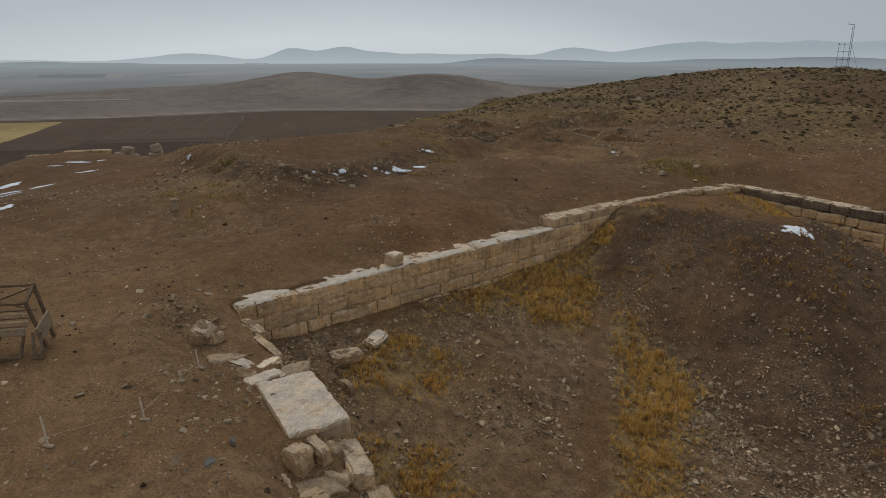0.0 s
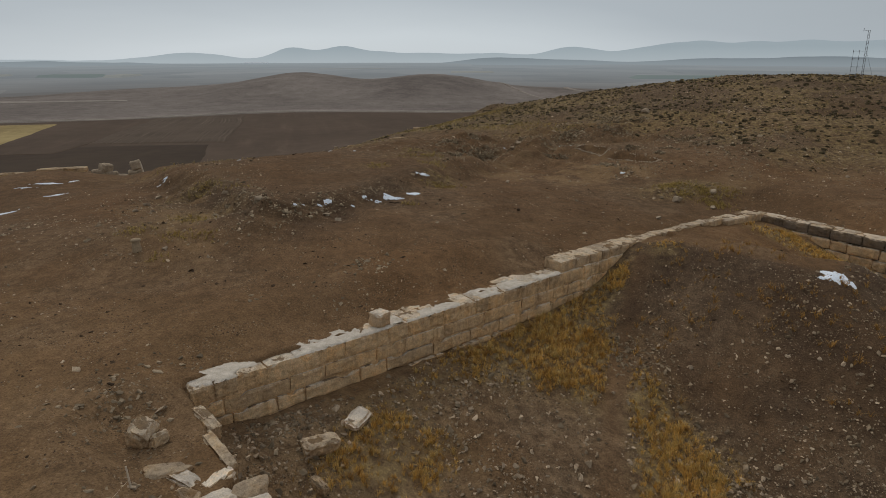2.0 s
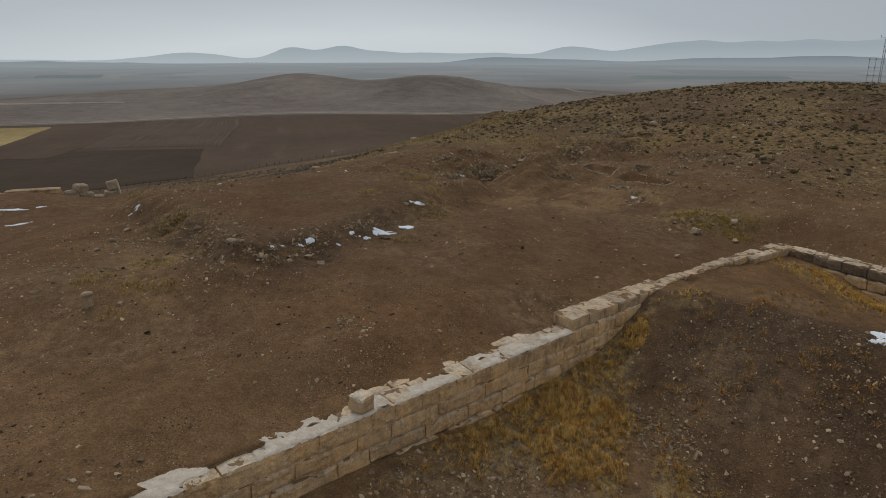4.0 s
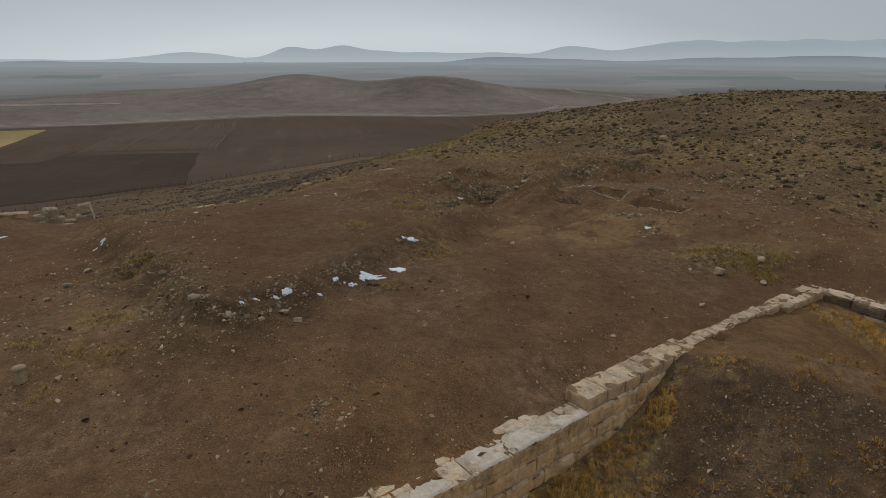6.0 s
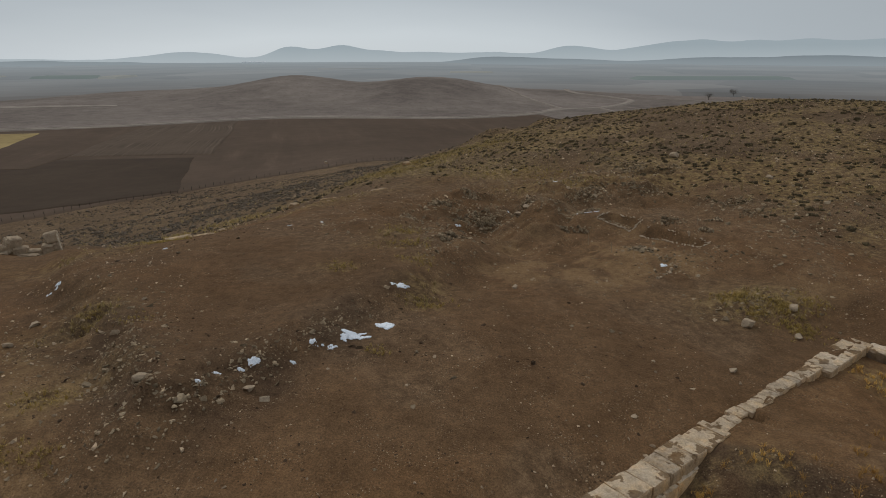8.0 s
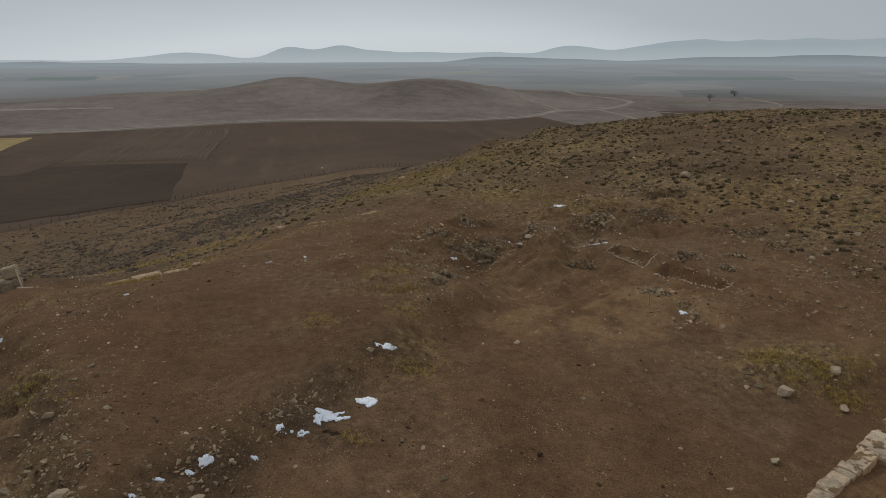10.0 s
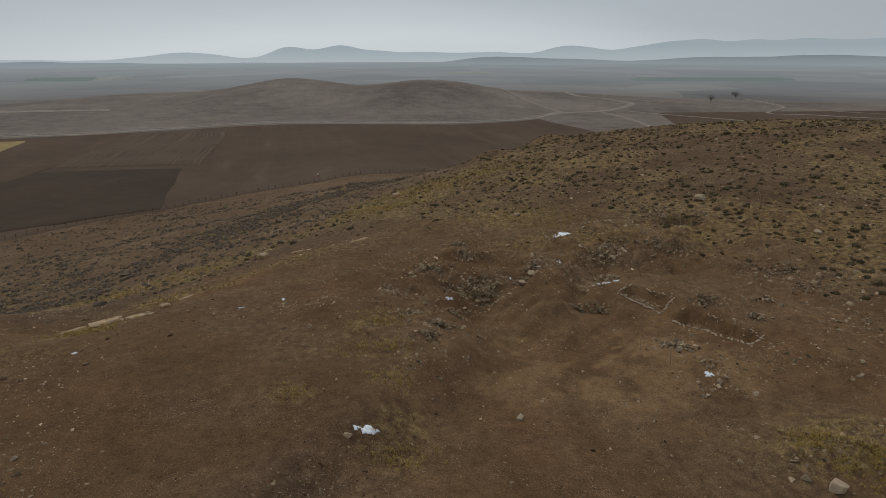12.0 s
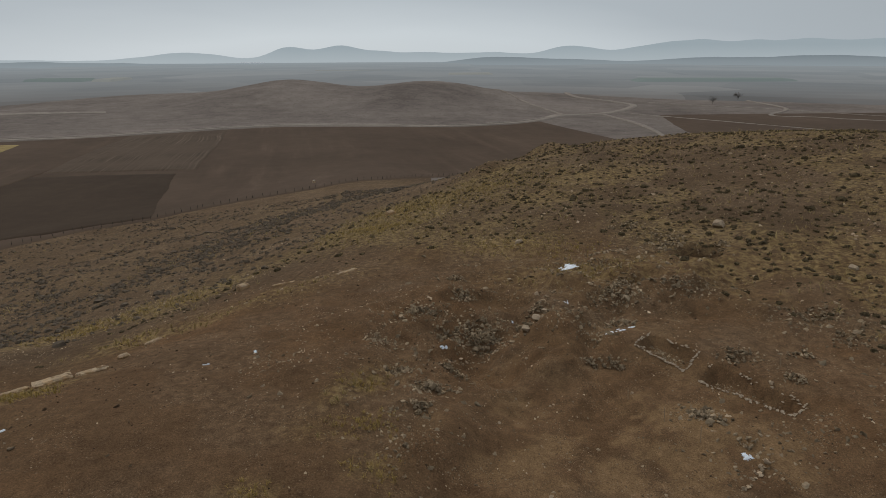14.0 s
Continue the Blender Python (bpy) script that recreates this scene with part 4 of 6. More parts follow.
# ---- dressed stone ----
def block_mesh(name, lx, ly, lz, seed, material, wear=0.017, cells=(7, 4, 4)):
    """A dressed block, its foot at z = 0: rounded edges, chipped corners, uneven faces."""
    r = np.random.default_rng(seed)
    nx_, ny_, nz_ = cells
    verts, index, faces = [], {}, []

    def vid(i, j, k):
        if (i, j, k) not in index:
            index[(i, j, k)] = len(verts)
            verts.append((i / nx_ * 2 - 1, j / ny_ * 2 - 1, k / nz_ * 2 - 1))
        return index[(i, j, k)]

    for i in range(nx_):
        for j in range(ny_):
            faces.append((vid(i, j, 0), vid(i, j + 1, 0), vid(i + 1, j + 1, 0), vid(i + 1, j, 0)))
            faces.append((vid(i, j, nz_), vid(i + 1, j, nz_), vid(i + 1, j + 1, nz_), vid(i, j + 1, nz_)))
    for i in range(nx_):
        for k in range(nz_):
            faces.append((vid(i, 0, k), vid(i + 1, 0, k), vid(i + 1, 0, k + 1), vid(i, 0, k + 1)))
            faces.append((vid(i, ny_, k), vid(i, ny_, k + 1), vid(i + 1, ny_, k + 1), vid(i + 1, ny_, k)))
    for j in range(ny_):
        for k in range(nz_):
            faces.append((vid(0, j, k), vid(0, j, k + 1), vid(0, j + 1, k + 1), vid(0, j + 1, k)))
            faces.append((vid(nx_, j, k), vid(nx_, j + 1, k), vid(nx_, j + 1, k + 1), vid(nx_, j, k + 1)))
    p = np.array(verts)
    half = np.array((lx, ly, lz)) / 2
    q = p * half
    # pull the edges in
    edge = np.sort(np.abs(p), axis=1)
    round_by = (edge[:, 1] > 0.95) * wear * (0.5 + r.random(len(p)))
    q -= np.sign(p) * round_by[:, None] * (np.abs(p) > 0.95)
    # a corner or two broken off
    for _ in range(r.integers(1, 3)):
        c = np.sign(r.normal(size=3)) * half
        d = np.linalg.norm((q - c) / half.min(), axis=1)
        q += -np.sign(c)[None] * np.clip(1.0 - d, 0, 1)[:, None] * wear * r.uniform(0.8, 3.0) * r.random((len(q), 3))
    q += r.normal(0, wear * 0.16, q.shape)
    lean = fbm(q[:, 0] * 3 + seed, q[:, 1] * 3 + q[:, 2] * 5, 1.0, seed % 97, 3)
    q += p * lean[:, None] * np.array((0.3, 1.0, 0.5)) * min(max(wear * 1.6, 0.03), 0.045)
    q[:, 2] += half[2]
    return mesh_of(name, q, faces, material)


def boulder_mesh(name, lx, ly, lz, seed, material, wear=0.08):
    """A broken stone: a rounded lump with flat breaks struck off it."""
    r = np.random.default_rng(seed)
    me = block_mesh(name, 2.0, 2.0, 2.0, seed, material, 0.001, (8, 8, 7))
    q = np.empty(len(me.vertices) * 3)
    me.vertices.foreach_get("co", q)
    q = q.reshape(-1, 3) - (0, 0, 1)
    power = r.uniform(6.0, 11.0) if wear < 0.1 else r.uniform(4.0, 6.0)
    q /= ((np.abs(q) ** power).sum(1) ** (1 / power))[:, None]
    q[:, 0] += r.uniform(-0.22, 0.22) * q[:, 1] + r.uniform(-0.12, 0.12) * q[:, 2]
    q[:, 1] *= 1 + r.uniform(-0.25, 0.25) * q[:, 0]
    q[:, 2] *= 1 + r.uniform(-0.2, 0.2) * q[:, 0] + r.uniform(-0.15, 0.15) * q[:, 1]
    for _ in range(9):
        d = r.normal(size=3)
        d /= np.linalg.norm(d)
        over = np.clip(q @ d - r.uniform(0.60, 1.05), 0, None)
        q -= over[:, None] * d * 0.95
    q *= (1 + 0.10 * fbm(q[:, 0] * 2 + seed, q[:, 1] * 2 + q[:, 2] * 3.1, 1.0, seed % 89, 4))[:, None]
    q += r.normal(0, 0.010, q.shape)
    q *= np.array((lx, ly, lz)) / 2
    q[:, 2] -= q[:, 2].min()
    me.vertices.foreach_set("co", q.ravel())
    me.update()
    return me


def stone_mesh(name, size, seed, material, wear):
    if wear > 0.065:
        return boulder_mesh(name, *size, seed, material, wear)
    return block_mesh(name, *size, seed, material, wear, (20, 34, 5) if size[1] > 2 else (9, 5, 6) if wear > 0.03 else (9, 4, 5))


def wall_angle():
    return math.degrees(math.atan2(RU[1], RU[0]))


def laid(parent, seed, u, v, z, lx, ly, lz, material=None, turn=0.0, tip=(0, 0), wear=0.021, name="stone_block"):
    """One block of a wall, its foot's middle at u, v, z."""
    ob = new(name, stone_mesh(name, (lx, ly, lz), seed, material or STONE, wear))
    x, y = to_xy(u, v)
    ob.matrix_basis = parent.matrix_basis.inverted() @ pose(x, y, z, tip[0], tip[1], wall_angle() + turn)
    ob.parent = parent
    return ob


def slot(me, lx, ly, lz, r):
    """A small socket cut into the upper front edge of a block."""
    q = np.empty(len(me.vertices) * 3)
    me.vertices.foreach_get("co", q)
    q = q.reshape(-1, 3)
    i = int(r.integers(1, 7))
    at = ((q[:, 0] / lx + 0.5) * 9 > i - 0.3) & ((q[:, 0] / lx + 0.5) * 9 < i + 1.3) & (q[:, 2] > 0.86 * lz) & (q[:, 1] < -0.2 * ly)
    q[at, 2] -= r.uniform(0.10, 0.15)
    me.vertices.foreach_set("co", q.ravel())
    me.update()


def course(parent, r, u0, u1, v_front, thick, z_top, high, lengths, material=None, along="u", gap=0.004, miss=0.0, jut=0.012, slots=0.0):
    """A run of blocks; z_top is a function of the way along."""
    at = u0
    while at < u1 - 0.2:
        ln = min(r.uniform(*lengths), u1 - at)
        if u1 - at - ln < 0.3:
            ln = u1 - at
        mid = at + ln / 2
        out = r.normal(0, jut)
        zt = z_top(mid) + r.normal(0, 0.007)
        if r.random() >= miss:
            if along == "u":
                block = laid(parent, int(r.integers(1e6)), mid, v_front - thick / 2 + out, zt - high, ln - gap, thick, high - 0.004, material, r.normal(0, 0.3))
                if r.random() < slots:
                    slot(block.data, ln - gap, thick, high - 0.004, r)
            else:
                laid(parent, int(r.integers(1e6)), v_front + thick / 2 - out, mid, zt - high, ln - gap, thick, high - 0.01, material, 90 + r.normal(0, 0.5))
        at += ln


r_wall = np.random.default_rng(11)
lx0, ly0 = to_xy(0, 0)
long_wall = base("ruined_wall", (lx0, ly0, -2.4), "long ruined wall of pale dressed limestone blocks in courses", "wall", wall_angle(), kind="structure")
top_a = lambda u: -0.99 + 0.010 * u
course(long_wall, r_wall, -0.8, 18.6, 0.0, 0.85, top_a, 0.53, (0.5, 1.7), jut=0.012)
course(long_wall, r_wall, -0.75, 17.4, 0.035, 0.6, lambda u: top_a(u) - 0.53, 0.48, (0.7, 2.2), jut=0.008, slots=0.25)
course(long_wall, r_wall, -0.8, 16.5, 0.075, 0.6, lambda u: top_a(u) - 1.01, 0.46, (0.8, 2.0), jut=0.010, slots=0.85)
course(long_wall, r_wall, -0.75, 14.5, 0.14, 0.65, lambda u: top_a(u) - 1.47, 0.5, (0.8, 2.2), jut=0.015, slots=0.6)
# plain box added inside the wall so open joints don't turn black
core = bmesh.new()
for k_u in (-0.6, 18.3):
    for k_v in (-0.035, -0.55):
        for k_z in (-0.09, -1.9):
            x, y = to_xy(k_u, k_v)
            core.verts.new(long_wall.matrix_basis.inverted() @ Vector((x, y, top_a(k_u) + k_z)))
bmesh.ops.convex_hull(core, input=core.verts)
part("rubble_core", core, STONE, long_wall, "plain pale backing closing the joints behind the facing blocks")


def lime_crust(parent, u0, u1, v0, v1, z_top, seed):
    """A thin ragged crust of old lime on a wall top, worn through in places."""
    nu, nv = int((u1 - u0) / 0.05), int((v1 - v0) / 0.05)
    uu, vv = np.meshgrid(np.linspace(u0, u1, nu + 1), np.linspace(v0, v1, nv + 1))
    r = np.random.default_rng(seed)
    uu, vv = uu + r.normal(0, 0.012, uu.shape), vv + r.normal(0, 0.012, vv.shape)
    back = np.clip((vv - v0) / 0.30, 0, 1)
    full = 0.32 * back - 0.24 - 0.12 * step(5.5, 7.5, uu) + 1.35 * fbm(uu, vv, 0.8, seed, 4, 0.6)
    z = z_top(uu) + np.where(full > 0, 0.020 + 0.012 * np.sqrt(np.clip(full, 0, 1)), -0.02) - 0.05 * np.clip((vv - v1 + 0.06) / 0.06, 0, 1)
    wx, wy = to_xy(uu, vv)
    spots = np.stack([wx.ravel(), wy.ravel(), z.ravel()], 1)
    turn_in = np.array(parent.matrix_basis.inverted())
    spots = spots @ turn_in[:3, :3].T + turn_in[:3, 3]
    mid = 0.25 * (full[:-1, :-1] + full[1:, :-1] + full[:-1, 1:] + full[1:, 1:])
    j, i = np.nonzero(mid > -0.02)
    q = j * (nu + 1) + i
    used, order = np.unique(np.stack([q, q + 1, q + nu + 2, q + nu + 1], 1), return_inverse=True)
    ob = new("lime_crust", mesh_of("lime_crust", spots[used], order.reshape(-1, 4), CRUST, True))
    ob.parent = parent
    return tagged(ob, "ragged whitish lime crust on the wall top")


lime_crust(long_wall, -0.7, 13.5, -0.86, -0.02, top_a, 341)
course(long_wall, np.random.default_rng(12), 0.6, 13.4, -0.87, 0.5, lambda u: top_a(u) - 0.055, 0.4, (0.6, 1.4), jut=0.03, miss=0.35)
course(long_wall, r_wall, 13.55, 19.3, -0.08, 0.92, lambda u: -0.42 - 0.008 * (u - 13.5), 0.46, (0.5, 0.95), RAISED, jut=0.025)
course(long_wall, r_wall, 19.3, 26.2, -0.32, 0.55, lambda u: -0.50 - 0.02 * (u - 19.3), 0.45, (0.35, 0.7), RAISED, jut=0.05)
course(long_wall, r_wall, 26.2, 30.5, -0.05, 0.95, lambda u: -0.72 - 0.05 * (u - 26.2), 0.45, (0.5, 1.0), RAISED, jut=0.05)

rx0, ry0 = to_xy(30.3, 0)
far_wall = base("ruined_wall", (rx0, ry0, -3.0), "ruined wall with dark-faced top course over paler blocks", "wall", wall_angle(), kind="structure")
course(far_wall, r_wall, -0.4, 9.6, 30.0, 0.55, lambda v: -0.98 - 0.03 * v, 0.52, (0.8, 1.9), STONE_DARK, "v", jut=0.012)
course(far_wall, r_wall, -0.2, 15.5, 30.45, 0.5, lambda v: -0.97 - 0.03 * v, 0.4, (0.6, 1.4), None, "v", jut=0.07, miss=0.15)
for k in range(1, 4):
    course(far_wall, r_wall, 0.0, 15.5, 29.96 - 0.03 * k, 0.55, lambda v: -0.98 - 0.03 * v - 0.52 * k, 0.52, (0.6, 1.6), None, "v", jut=0.02)

nx0, ny0 = to_xy(-1.6, 5.0)
near_wall = base("ruined_wall", (nx0, ny0, -3.0), "broken end wall capped by a large pale limestone slab", "wall", wall_angle(), kind="structure")
# the capping slab and the stones round it: u, v, foot z, length, depth, height, turn
for k, (u, v, z, a, b, c, t, tip, wear) in enumerate((
        (-1.53, 6.05, -1.46, 1.38, 2.50, 0.44, -7, (0, 1), 0.02), (-0.93, 4.45, -1.42, 0.72, 0.55, 0.36, -14, (3, 2), 0.07), (-1.72, 4.42, -1.36, 0.95, 0.55, 0.30, 10, (0, 3), 0.04),
        (-1.35, 3.75, -1.36, 0.8, 0.36, 0.28, 24, (2, 0), 0.06), (-1.9, 3.25, -1.34, 0.40, 0.85, 0.24, 20, (0, 2), 0.06), (-0.98, 2.7, -1.50, 0.30, 1.6, 0.44, 3, (0, 0), 0.05), (-0.82, 1.3, -1.50, 0.30, 1.2, 0.46, 6, (0, 4), 0.05),
        (-2.46, 7.80, -1.60, 0.46, 0.50, 0.60, 26, (-4, 7), 0.035), (-1.98, 7.70, -1.66, 0.28, 0.66, 0.62, 8, (5, -3), 0.04), (-1.72, 7.80, -1.82, 0.42, 0.52, 0.55, 14, (0, 6), 0.07),
        (-1.38, 8.08, -1.90, 0.50, 1.45, 0.48, -14, (-4, 6), 0.04), (-1.50, 9.35, -2.18, 0.52, 1.15, 0.50, -14, (-3, 4), 0.06), (-1.85, 8.35, -2.05, 0.60, 0.7, 0.50, 30, (2, 2), 0.07),
        (-2.30, 8.45, -2.05, 1.15, 0.60, 0.55, -10, (0, 5), 0.07), (-3.30, 8.12, -1.66, 0.95, 0.55, 0.48, -14, (0, 5), 0.06), (-4.02, 8.28, -1.55, 0.46, 0.55, 0.54, 35, (6, 0), 0.06), (-2.9, 8.75, -1.85, 1.0, 0.6, 0.46, 6, (0, 0), 0.08),
        (-2.3, 9.5, -2.2, 0.9, 0.8, 0.48, -10, (3, 0), 0.08), (-1.8, 11.2, -2.5, 0.6, 1.5, 0.5, -4, (0, 0), 0.06), (-2.6, 10.6, -2.3, 0.9, 0.9, 0.44, 9, (0, 4), 0.08), (-1.9, 12.9, -2.7, 0.6, 1.7, 0.5, -4, (0, 0), 0.06))):
    block = laid(near_wall, 900 + k, u, v, z, a, b, c, SLAB if k in (0, 2, 3, 4) else RAISED if k in (5, 6, 7, 8, 10) else WORN, t, tip, wear, "stone_block")
    if k == 0:
        # two cracks across the slab, and a broken front edge
        for vert in block.data.vertices:
            p = vert.co
            if p.z > 0.3:
                for c0, c1, c2 in ((0.55, 0.35, 0.62), (-0.35, 0.5, -0.72)):
                    gap = abs(p.y - c2 - c1 * p.x + 0.05 * math.sin(7 * p.x + 3 * c0))
                    p.z -= 0.03 * max(0.0, 1 - gap / 0.07)
                p.z -= 0.07 * max(0.0, 1 - (p.y + 1.25) / 0.22) * (0.5 + 0.5 * math.sin(9 * p.x + 1))
# rough stones of the lower face
for k in range(26):
    laid(near_wall, 950 + k, -1.12 - 0.10 * max(0.42 * k - 4.2, 0) + r_wall.normal(0, 0.05), 0.4 + 0.42 * k, -2.35 - 0.34 * min(0.42 * k, 6) * 0.8 + r_wall.normal(0, 0.08), 0.55, r_wall.uniform(0.4, 0.8), 0.9, WORN, r_wall.normal(0, 6), (0, 0), 0.08, "rough_stone")


# ---- single stones and fallen blocks ----
def lone(name, u, v, size, seed, label, turn=0.0, tip=(0, 0), sink=0.05, material=None, wear=0.06, xy=False, lift=None, group=""):
    x, y = (u, v) if xy else to_xy(u, v)
    me = stone_mesh(name, size, seed, material or WORN, wear)
    ob = new(name, me)
    z = float(height(x, y)) - sink if lift is None else lift
    ob.matrix_basis = pose(x, y, z, tip[0], tip[1], turn + wall_angle())
    return tagged(ob, label, "stone", group)


lone("stone_block", 5.28, -0.36, (0.54, 0.52, 0.48), 501, "small squared limestone block standing on the wall top", 12, material=SLAB, wear=0.025, lift=top_a(5.35) + 0.015)
lone("fallen_block", 1.85, 1.95, (1.0, 0.55, 0.42), 502, "fallen limestone block half sunk in the trench floor", -8, (4, 3), 0.1, wear=0.05, material=RAISED)
lone("fallen_slab", 3.25, 1.55, (0.78, 0.50, 0.22), 503, "flat pale limestone slab lying among dry grass", 22, (14, -10), 0.02, wear=0.045, material=SLAB)
lone("fallen_stone", 1.25, 2.95, (0.22, 0.62, 0.3), 504, "narrow upright limestone fragment beside the broken wall", 10, (6, 6), 0.08)
lone("fallen_block", -2.22, 1.32, (0.60, 0.55, 0.66), 505, "angular pale limestone block tilted on bare soil", 38, (16, -14), 0.12, wear=0.05, material=RAISED)
lone("fallen_stone", -1.98, 1.72, (0.50, 0.30, 0.34), 518, "broken-off angular piece beside a tilted limestone block", 24, (-10, 8), 0.06, wear=0.05, material=RAISED)
lone("fallen_slab", -2.15, 2.85, (0.8, 0.45, 0.2), 506, "flat pale stone half buried beside the slab", -20, (2, 2), 0.1, wear=0.08)
lone("fallen_slab", -1.95, 3.95, (0.35, 0.6, 0.2), 507, "flat pale stone half buried beside the slab", 10, (2, 2), 0.12, wear=0.08)
lone("fallen_slab", -1.9, 3.0, (0.6, 0.3, 0.22), 508, "small pale stone on the broken wall edge", 16, (3, 2), 0.12, wear=0.08)
lone("boulder", 13.5, 37.7, (0.58, 0.52, 0.46), 509, "pale rounded boulder beside a weedy hummock", 10, (3, 5), 0.1, wear=0.2, xy=True, material=ROCK)
lone("boulder", 20.4, 66.2, (0.85, 0.75, 0.62), 510, "large pale boulder on the scrubby hillside", 10, (3, 5), 0.15, wear=0.2, xy=True, material=ROCK)
lone("standing_block", -26.2, 51.45, (0.95, 0.7, 0.72), 511, "large rough stone block on a low rim wall", 25, (8, 10), wear=0.06, xy=True, material=ROCK, lift=-1.28)
lone("standing_block", -24.1, 52.35, (0.80, 0.7, 0.74), 512, "tilted pale stone block propped on a low rim wall", -15, (-6, -12), wear=0.043, xy=True, material=ROCK, lift=-1.2)
for k, (x, y, a, b, c, t) in enumerate(((-26.6, 51.2, 1.0, 0.6, 0.62, -20), (-25.8, 51.55, 0.9, 0.6, 0.66, -16), (-25.1, 51.85, 0.8, 0.55, 0.55, -14), (-24.4, 52.1, 0.7, 0.6, 0.78, -10), (-23.95, 52.35, 0.55, 0.6, 0.75, -14), (-25.2, 51.3, 1.2, 0.4, 0.3, -18), (-26.3, 50.7, 0.5, 0.35, 0.22, 10))):
    lone("footing_stone", x, y, (a, b, c), 560 + k, "rough footing stone of the low rim wall", t, (2, 3), 0.1, wear=0.05, xy=True, material=ROCK, group="footing of the rim wall")
prop = base("wooden_prop", (-23.5, 52.0, float(height(-23.5, 52.0))), "thin pale wooden prop leaning against a stone block", "prop")
part("stick", beam((0.1, -0.05, -0.05), (-0.18, 0.1, 1.15), 0.07), PEG, prop)
part("foot_bar", beam((-0.15, -0.15, 0.03), (0.75, -0.1, 0.05), 0.08), PEG, prop)
lone("rim_wall_stone", -28.8, 50.3, (3.4, 0.7, 0.42), 514, "long pale foundation stone along the plateau rim", -18, (0, 0), 0.12, wear=0.043, xy=True)
lone("rim_wall_stone", -32.0, 49.9, (2.8, 0.7, 0.4), 515, "long pale foundation stone along the plateau rim", -24, (0, 0), 0.12, wear=0.043, xy=True)


def lathe(profile, sides=14):
    """A turned shape from rings of radius and height."""
    bm = bmesh.new()
    rings = [[bm.verts.new((r * math.cos(2 * math.pi * i / sides), r * math.sin(2 * math.pi * i / sides), z)) for i in range(sides)] for r, z in profile]
    for low, high in zip(rings[:-1], rings[1:]):
        for i in range(sides):
            bm.faces.new((low[i], low[(i + 1) % sides], high[(i + 1) % sides], high[i]))
    bm.faces.new(rings[0][::-1])
    bm.faces.new(rings[-1])
    return bm


lone("flat_stone", -4.14, 9.34, (0.25, 0.17, 0.09), 516, "smooth blue-grey flat stone on bare soil", 20, (3, 2), 0.04, wear=0.1, xy=True, material=SLATE)
lone("flat_stone", -3.92, 9.97, (0.15, 0.12, 0.16), 517, "small blue-grey stone on bare soil", 80, (8, 4), 0.04, wear=0.1, xy=True, material=SLATE)

px0, py0 = -12.0, 27.0
stone_post = base("stone_post", (px0, py0, float(height(px0, py0))), "squat round grey post with a wider cap on bare soil", "post")
part("shaft", lathe(((0.18, -0.1), (0.175, 0.08), (0.155, 0.34), (0.15, 0.40))), GRIT, stone_post)
part("cap", lathe(((0.175, 0.40), (0.195, 0.41), (0.195, 0.46), (0.155, 0.495), (0.07, 0.51))), GRIT, stone_post, "slightly domed cap")
for k, (x, y, a, b, c, t) in enumerate(((-16.0, 48.85, 1.2, 0.3, 0.24, 4), (-14.9, 49.75, 1.5, 0.55, 0.34, 5), (-13.75, 50.75, 1.3, 0.4, 0.26, 6), (-13.3, 52.6, 0.5, 0.35, 0.3, 20), (-13.7, 56.4, 1.0, 0.35, 0.24, 25),
                                          (-11.7, 65.4, 0.8, 0.6, 0.5, 15), (-8.2, 63.0, 1.6, 0.25, 0.18, -6), (-4.3, 63.5, 1.6, 0.3, 0.2, 10), (-3.2, 84.6, 0.9, 0.6, 0.5, 0))):
    lone("rim_wall_stone", x, y, (a, b, c), 520 + k, "pale foundation stone of a low wall at the slope edge", t, (0, 0), 0.12, wear=0.043, xy=True, group="low rim wall")
for k, (x, y, s) in enumerate(((-7.9, 30.2, 0.42), (5.9, 53.9, 0.55), (6.5, 54.4, 0.6), (7.0, 54.8, 0.4), (7.1, 66.8, 0.55), (4.2, 41.0, 0.3), (11.2, 33.9, 0.3), (24.4, 58.2, 0.5), (14.9, 60.2, 0.25), (-4.6, 30.9, 0.3), (-5.2, 31.3, 0.35),
                                 (-10.9, 27.0, 0.25), (-15.0, 33.2, 0.35), (-15.4, 35.2, 0.35), (-15.6, 37.2, 0.35), (16.0, 38.9, 0.45), (15.3, 37.1, 0.35), (-10.0, 15.4, 0.18), (-5.0, 10.4, 0.16), (-4.4, 11.0, 0.16))):
    lone("loose_stone", x, y, (s * 1.05, s * 0.8, s * 0.55), 540 + k, "single pale stone lying on bare soil", 37 * k, (5, 5), s * 0.15, wear=max(s * 0.16, 0.07), xy=True, material=ROCK, group="loose stones on the plateau")


# ---- rubble and gravel ----
def spots_in(cx, cy, rx, ry, count, r, turn=0.0):
    a, b = r.normal(0, rx, count), r.normal(0, ry, count)
    c, s = math.cos(math.radians(turn)), math.sin(math.radians(turn))
    return cx + a * c - b * s, cy + a * s + b * c


r_rub = np.random.default_rng(23)
